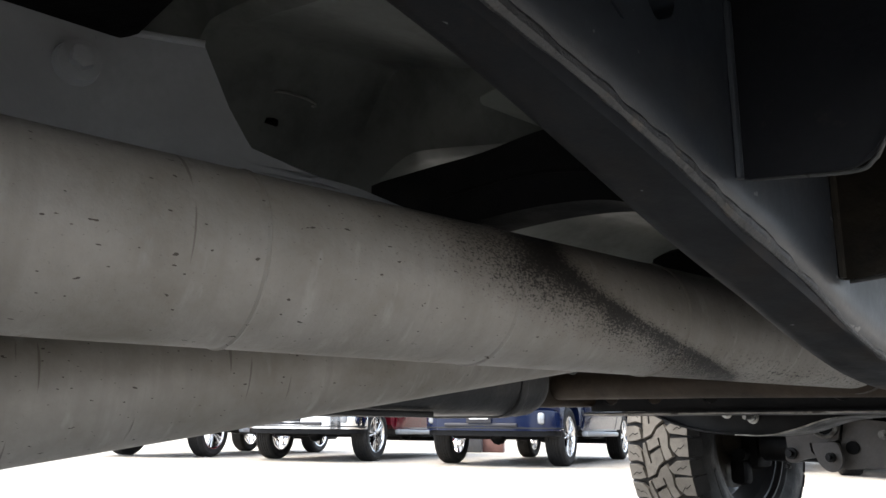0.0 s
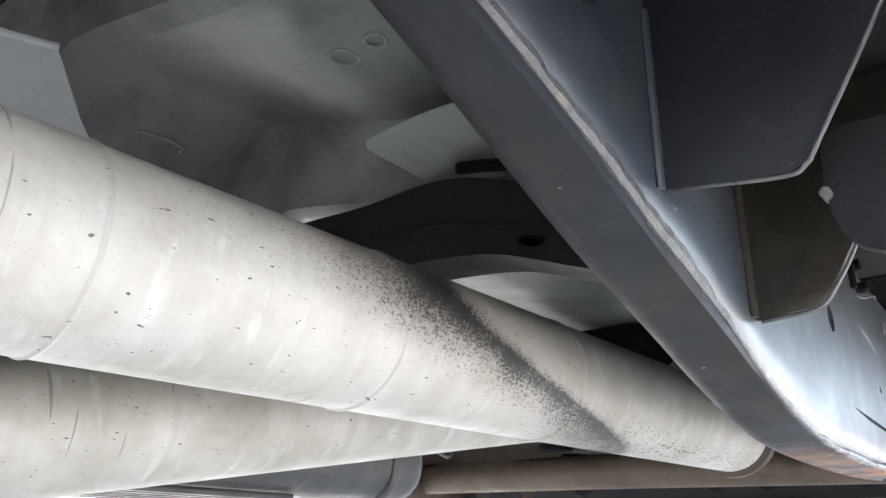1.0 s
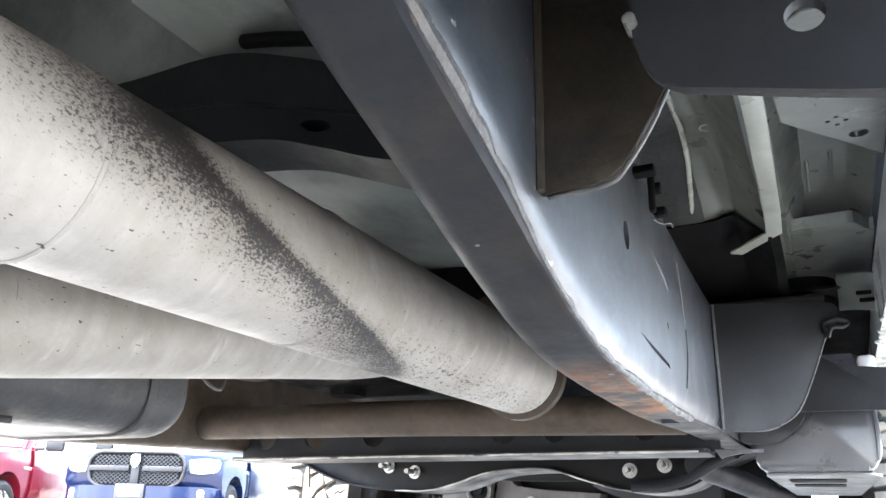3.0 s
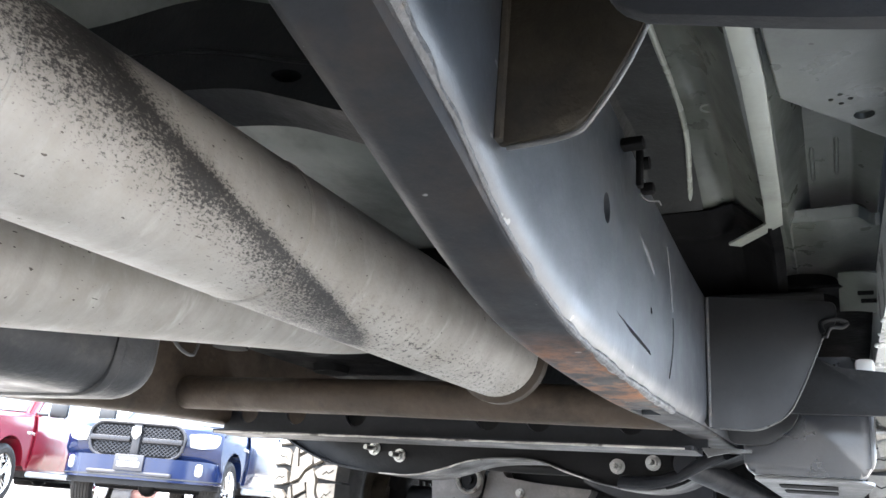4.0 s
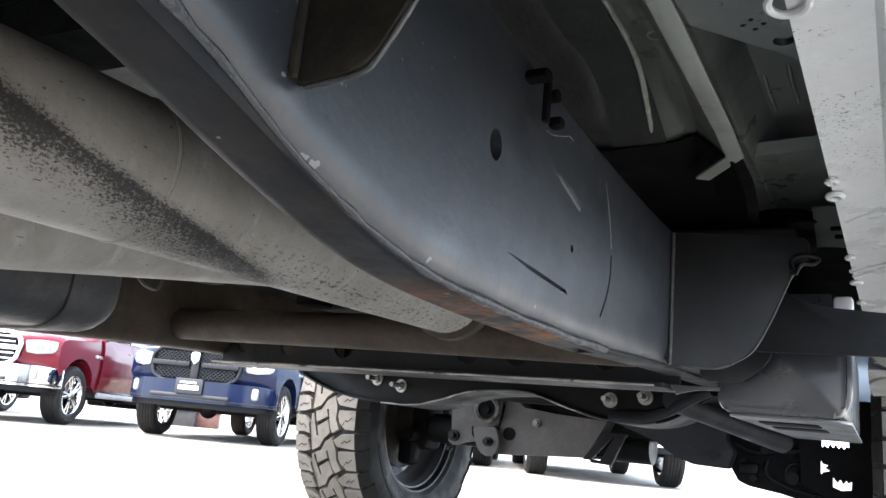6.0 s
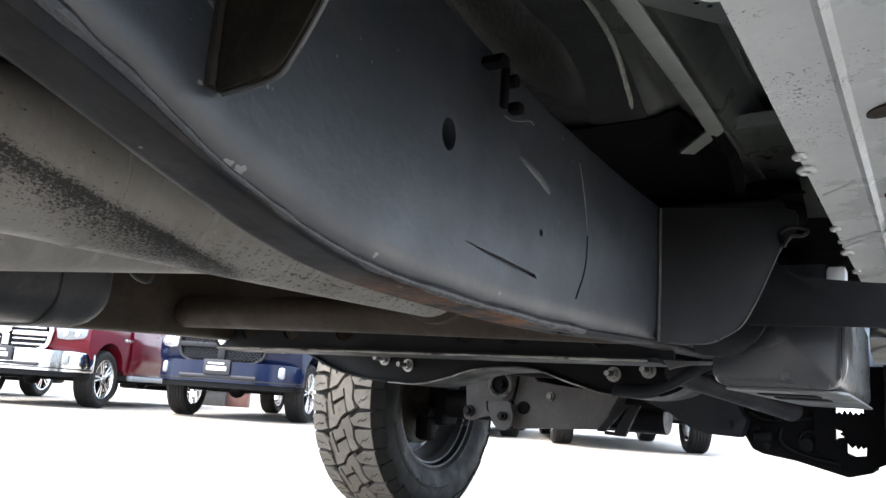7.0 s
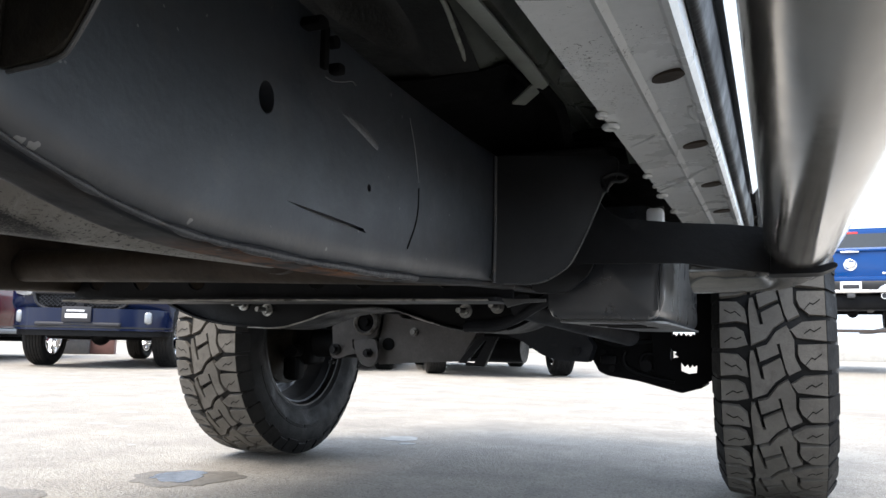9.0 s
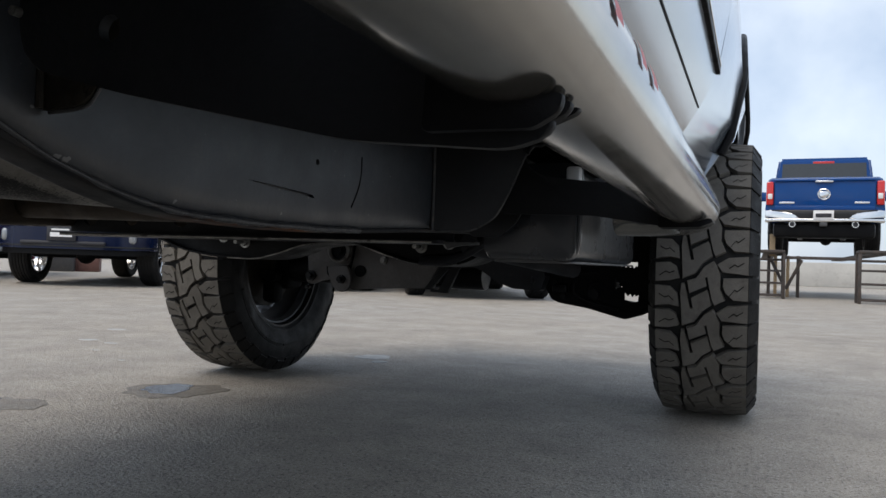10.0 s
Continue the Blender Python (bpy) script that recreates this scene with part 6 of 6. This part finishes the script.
    # bumpers
    bump = spline([(-1.0, 2.20), (-0.93, 2.46), (-0.6, 2.70), (0, 2.78), (0.6, 2.70), (0.93, 2.46), (1.0, 2.20)], 4)
    b = B()
    slab(b, [(p[0], p[1]) for p in bump] + [(p[0] * 0.94, p[1] - 0.14) for p in reversed(bump)], "z", 0.47, 0.74, 0.02)
    fb = P("front_bumper", b, CHROME if chrome else body, None, "chrome front bumper" if chrome else "painted front bumper")
    b = B()
    slab(b, [(p[0] * 0.97, p[1] - 0.03) for p in bump] + [(p[0] * 0.9, p[1] - 0.2) for p in reversed(bump)], "z", 0.40, 0.478, 0.015)
    P("valance", b, BLACK, fb, "black lower valance")
    b = B()
    slab(b, [(p[0] * 1.004, p[1] + 0.008) for p in bump] + [(p[0] * 0.97, p[1] - 0.04) for p in reversed(bump)], "z", 0.500, 0.516, 0.003)
    P("bumper_lip", b, ALLOY, fb, "pale lower bumper lip")
    b = B()
    box(b, (0, 2.752, 0.545), (1.05, 0.06, 0.05), 0.02)
    P("air_slot", b, DARKCARD, fb)
    b = B()
    box(b, (0, 2.80, 0.665), (0.36, 0.03, 0.19), 0.008)
    pl = P("plate", b, DARKCARD, fb, "dealer plate with plain bars")
    b = B()
    box(b, (0, 2.817, 0.645), (0.27, 0.006, 0.055), 0.002, 1)
    P("plate_bar", b, WHITECARD, pl)
    b = B()
    box(b, (0.01, 2.817, 0.708), (0.22, 0.006, 0.022), 0.002, 1)
    P("plate_bar", b, WHITECARD, pl)
    rb = [(-1.0, -2.72), (-0.99, -2.94), (-0.55, -3.02), (0.55, -3.02), (0.99, -2.94), (1.0, -2.72)]
    b = B()
    slab(b, rb + [(p[0] * 0.9, p[1] + 0.15) for p in reversed(rb)], "z", 0.545, 0.605, 0.015)
    rbm = P("rear_bumper", b, CHROME, None, "chrome rear bumper")
    for sd in (1, -1):
        b = B()
        slab(b, [(sd * 0.40, 0.60), (sd * 0.56, 0.60), (sd * 0.99, 0.635), (sd * 1.0, 0.76), (sd * 0.86, 0.77), (sd * 0.52, 0.70), (sd * 0.47, 0.665)], "y", -3.02, -2.80, 0.02)
        for v in b.verts:
            v.co.y += 0.10 * ease((abs(v.co.x) - 0.55) / 0.45)
        P("bumper_end", b, CHROME, rbm, "chrome bumper end")
    b = B()
    slab(b, [(-0.88, 0.765), (-0.50, 0.70), (-0.42, 0.60), (0.42, 0.60), (0.50, 0.70), (0.88, 0.765)], "y", -2.985, -2.80, 0.01)
    P("bumper_pad", b, PLASTIC, rbm, "black step pad")
    b = B()
    box(b, (0, -2.96, 0.50), (0.13, 0.16, 0.08), 0.015)
    P("tow_hitch", b, GREYPLASTIC, rbm, "tow hitch socket")
    b = B()
    box(b, (0, -2.66, 0.40), (1.7, 0.40, 0.28), 0.06)
    P("tail_valance", b, BLACK, None, "dark underside behind the axle")
    b = B()
    box(b, (0, -3.035, 0.665), (0.34, 0.02, 0.17), 0.008)
    rp = P("plate", b, WHITECARD, rbm, "white plate with a plain bar")
    b = B()
    box(b, (0, -3.047, 0.66), (0.26, 0.006, 0.07), 0.01)
    P("plate_bar", b, DARKCARD, rp)
    b = B()
    box(b, (0, -2.925, 1.03), (1.66, 0.02, 0.60), 0.012)
    box(b, (0, -2.945, 1.315), (1.66, 0.05, 0.045), 0.015)
    box(b, (0, -2.937, 0.80), (1.66, 0.03, 0.09), 0.012)
    tg = P("tailgate", b, body, None, "painted tailgate")
    b = B()
    sweep(b, [(0.098 * math.cos(a * math.pi / 14), -2.942, 1.055 + 0.092 * math.sin(a * math.pi / 14)) for a in range(29)], 0.014, 8)
    P("emblem_ring", b, CHROME, tg, "plain chrome ring")
    b = B()
    box(b, (0, -2.965, 1.285), (0.30, 0.03, 0.035), 0.01)
    P("gate_handle", b, CHROME, tg, "chrome tailgate handle")
    b = B()
    slab(b, rounded([(-0.10, 1.13), (0.10, 1.13), (0.11, 1.03), (0.0, 0.94), (-0.11, 1.03)], 0.03), "y", -2.945, -2.93, 0.005)
    for v in b.verts:
        v.co.x, v.co.z = v.co.x * 0.75, 1.05 + (v.co.z - 1.05) * 0.75
    P("emblem", b, CHROME, tg, "plain chrome shield emblem")
    for x, w in ((-0.62, 0.26), (0.62, 0.24)):
        b = B()
        box(b, (x, -2.937, 0.90), (w, 0.006, 0.035), 0.003)
        P("badge", b, CHROME, tg)
    b = B()
    box(b, (0, -0.80, 1.90), (0.40, 0.05, 0.06), 0.01)
    P("brake_lamp", b, REDLENS, cabin, "red high brake lamp")
    b = B()
    sweep(b, [(0, -0.3, 1.92), (0, -0.36, 2.0)], [0.03, 0.008], 8)
    P("aerial", b, PLASTIC, cabin)
    # chassis and axles
    b = B()
    box(b, (0.45, 0, 0.47), (0.12, 5.0, 0.16), 0.02)
    box(b, (-0.45, 0, 0.47), (0.12, 5.0, 0.16), 0.02)
    box(b, (0, 1.9, 0.55), (1.1, 0.9, 0.25), 0.06)
    box(b, (0, 0.1, 0.52), (0.5, 2.4, 0.18), 0.05)
    box(b, (0.1, -2.4, 0.54), (1.3, 0.6, 0.16), 0.05)
    box(b, (-0.1, -1.2, 0.46), (1.1, 1.0, 0.20), 0.06)
    P("chassis", b, BLACK, None, "dark chassis")
    for y in (1.78, -1.82):
        b = B()
        rod(b, (-0.8, y, 0.40), (0.8, y, 0.40), 0.05, n=14)
        bmesh.ops.create_icosphere(b, subdivisions=2, radius=0.13, matrix=Matrix.Translation((0.1, y, 0.40)))
        P("axle", b, BLACK)
    for x in (0.84, -0.84):
        for y in (1.78, -1.82):
            s = 1 if x > 0 else -1
            hub = new("wheel")
            hub.parent = t
            hub.location = (x, y, 0.405)
            if not FAR_MESH:
                FAR_MESH["tyre"] = road_tyre()
                for d in (1, -1):
                    FAR_MESH[d] = road_rim(d)
            for key, mesh in (("tyre", FAR_MESH["tyre"]), ("rim", FAR_MESH[s])):
                ob = new(key, mesh)
                ob.parent = hub
    return t


def road_tyre():
    b = B()
    prof = [(0.26, -0.11), (0.29, -0.128), (0.35, -0.135), (0.385, -0.122), (0.400, -0.095)]
    for k in range(5):
        x = -0.08 + 0.04 * k
        prof += [(0.404, x - 0.014), (0.404, x + 0.014), (0.396, x + 0.017), (0.396, x + 0.023)]
    prof = prof[:-2] + [(0.400, 0.095), (0.385, 0.122), (0.35, 0.135), (0.29, 0.128), (0.26, 0.11)]
    lathe(b, prof, 40)
    bmesh.ops.recalc_face_normals(b, faces=b.faces)
    me = bpy.data.meshes.new("tyre")
    b.to_mesh(me)
    b.free()
    me.materials.append(SIDEWALL)
    return me


def road_rim(s):
    b = B()
    lathe(b, [(0.265, s * 0.115), (0.275, s * 0.128), (0.262, s * 0.125), (0.245, s * 0.09), (0.24, 0.0), (0.25, -s * 0.11), (0.262, -s * 0.11)], 36)
    for k in range(10):
        a = math.pi * 2 * (k // 2) / 5 + (0.17 if k % 2 else -0.17)
        made = bmesh.ops.create_cube(b, size=1, matrix=Matrix.Rotation(a, 4, "X") @ Matrix.Translation((s * 0.10, 0.15, 0)) @ Matrix.Diagonal((0.03, 0.22, 0.036, 1)))
        bmesh.ops.bevel(b, geom=list({e for v in made["verts"] for e in v.link_edges}), offset=0.006, segments=1, affect="EDGES")
    rod(b, (s * 0.07, 0, 0), (s * 0.125, 0, 0), 0.055, n=20)
    bmesh.ops.recalc_face_normals(b, faces=b.faces)
    me = bpy.data.meshes.new("rim")
    b.to_mesh(me)
    b.free()
    me.materials.append(CHROME)
    me.polygons.foreach_set("use_smooth", [True] * len(me.polygons))
    me.set_sharp_from_angle(angle=radians(35))
    return me


FAR_MESH = {}


def parked(mid_axle, heading, *args, **kw):
    """Places a pickup by the middle of its front axle and the way that it faces, in degrees from +y to the left."""
    d = Vector((-math.sin(radians(heading)), math.cos(radians(heading)), 0))
    p = Vector((mid_axle[0], mid_axle[1], mid_axle[2] if len(mid_axle) > 2 else 0)) - d * 1.78
    return pickup(tuple(p), heading, *args, **kw)


parked((-8.20, 8.62), 204, NAVY, "navy blue pickup with painted bumper and mesh grille", False)
parked((-10.85, 7.20), 208, RED, "dark red pickup with chrome grille and bumper", True)
parked((-5.9, 10.5), 204, NAVY, "navy blue pickup parked beside another", False)
parked((-13.5, 5.8), 208, PEARL, "silver pickup parked at the row's end", True)
parked((-3.29, 10.54), 207, PEARL, "silver pickup with a chrome bumper seen beyond the axle", True)
parked((1.68, 20.93, 0.87), -3.5, BLUE, "bright blue pickup raised on a display rack", True, True)


# ---- steel display rack under the blue pickup ----
TANWOOD = surface("pale_timber", (0.34, 0.25, 0.15), (0.26, 0.19, 0.11), 0.7, 0.0, 8.0, 60.0, 0.2)
RACKSTEEL = surface("rack_steel", (0.035, 0.03, 0.028), (0.07, 0.05, 0.04), 0.6, 0.0, 8.0, 90.0, 0.2)
rack = thing("display_rack", (1.33, 17.0, 0), "dark steel display rack holding a raised pickup", "rack")


def rack_stand(x, y0, y1, rungs):
    """One stand: a tread plate on splayed posts, with rungs across its near end and a brace along it."""
    b = B()
    box(b, (x, (y0 + y1) / 2, 0.845), (0.50, y1 - y0 + 0.08, 0.05), 0.01)
    part("tread_plate", b, RACKSTEEL, rack)
    for dx in (-0.215, 0.215):
        for y in (y0, y1):
            b = B()
            box(b, (x + dx * 1.08, y, 0.41), (0.050, 0.05, 0.82), 0.006)
            part("post", b, RACKSTEEL, rack)
        b = B()
        rod(b, (x + dx, y0 + 0.05, 0.08), (x + dx, y1 - 0.05, 0.76), 0.022, n=8)
        part("brace", b, RACKSTEEL, rack)
    for z in rungs:
        for y in (y0, y1):
            b = B()
            box(b, (x, y, z), (0.44, 0.04, 0.036), 0.005)
            part("rung", b, RACKSTEEL, rack)


rack_stand(0.50, 15.6, 16.0, (0.06, 0.28, 0.50, 0.70))
rack_stand(2.07, 14.7, 15.1, (0.06, 0.32, 0.54, 0.70))
for x in (0.52, 2.22):
    b = B()
    box(b, (x, 19.2, 0.838), (0.26, 8.0, 0.05), 0.008)
    part("runner", b, RACKSTEEL, rack)
for y, x0, x1 in ((15.9, 0.70, 1.92),):
    b = B()
    box(b, ((x0 + x1) / 2, y, 0.745), (x1 - x0, 0.06, 0.055), 0.006)
    part("beam", b, RACKSTEEL, rack)
for x, mat in ((0.62, TANWOOD), (0.84, TANWOOD), (1.02, RACKSTEEL), (0.50, RACKSTEEL)):
    b = B()
    box(b, (x, 16.9, 0.40), (0.06, 0.05, 0.80), 0.005)
    part("post", b, mat, rack)
for sd in (1, -1):
    b = B()
    rod(b, (0.80 - 0.27 * sd, 16.6, 0.72), (0.80, 16.6, 0.16), 0.03, n=8)
    part("brace", b, RACKSTEEL, rack)
b = B()
box(b, (0.55, 16.6, 0.99), (0.10, 0.08, 0.42), 0.01)
part("chock", b, TANWOOD, rack, "pale timber post on the rack")

# ---- low boxes beyond the row of pickups ----
for name, x, y, mat, label in (("storage_box", -13.55, 12.95, GREYPLASTIC, "dark grey storage box on the lot"), ("planter", -13.35, 13.45, BRICKRED, "brick-red planter box on the lot")):
    t = thing(name, (x, y, 0), label, "box", "", 40.0)
    b = B()
    box(b, (0, 0, 0.16), (0.62, 0.5, 0.32), 0.02)
    part("body", b, mat, t, "", 32, True)
    b = B()
    box(b, (0, 0, 0.335), (0.66, 0.54, 0.04), 0.012)
    part("rim", b, mat, t, "", 32, True)
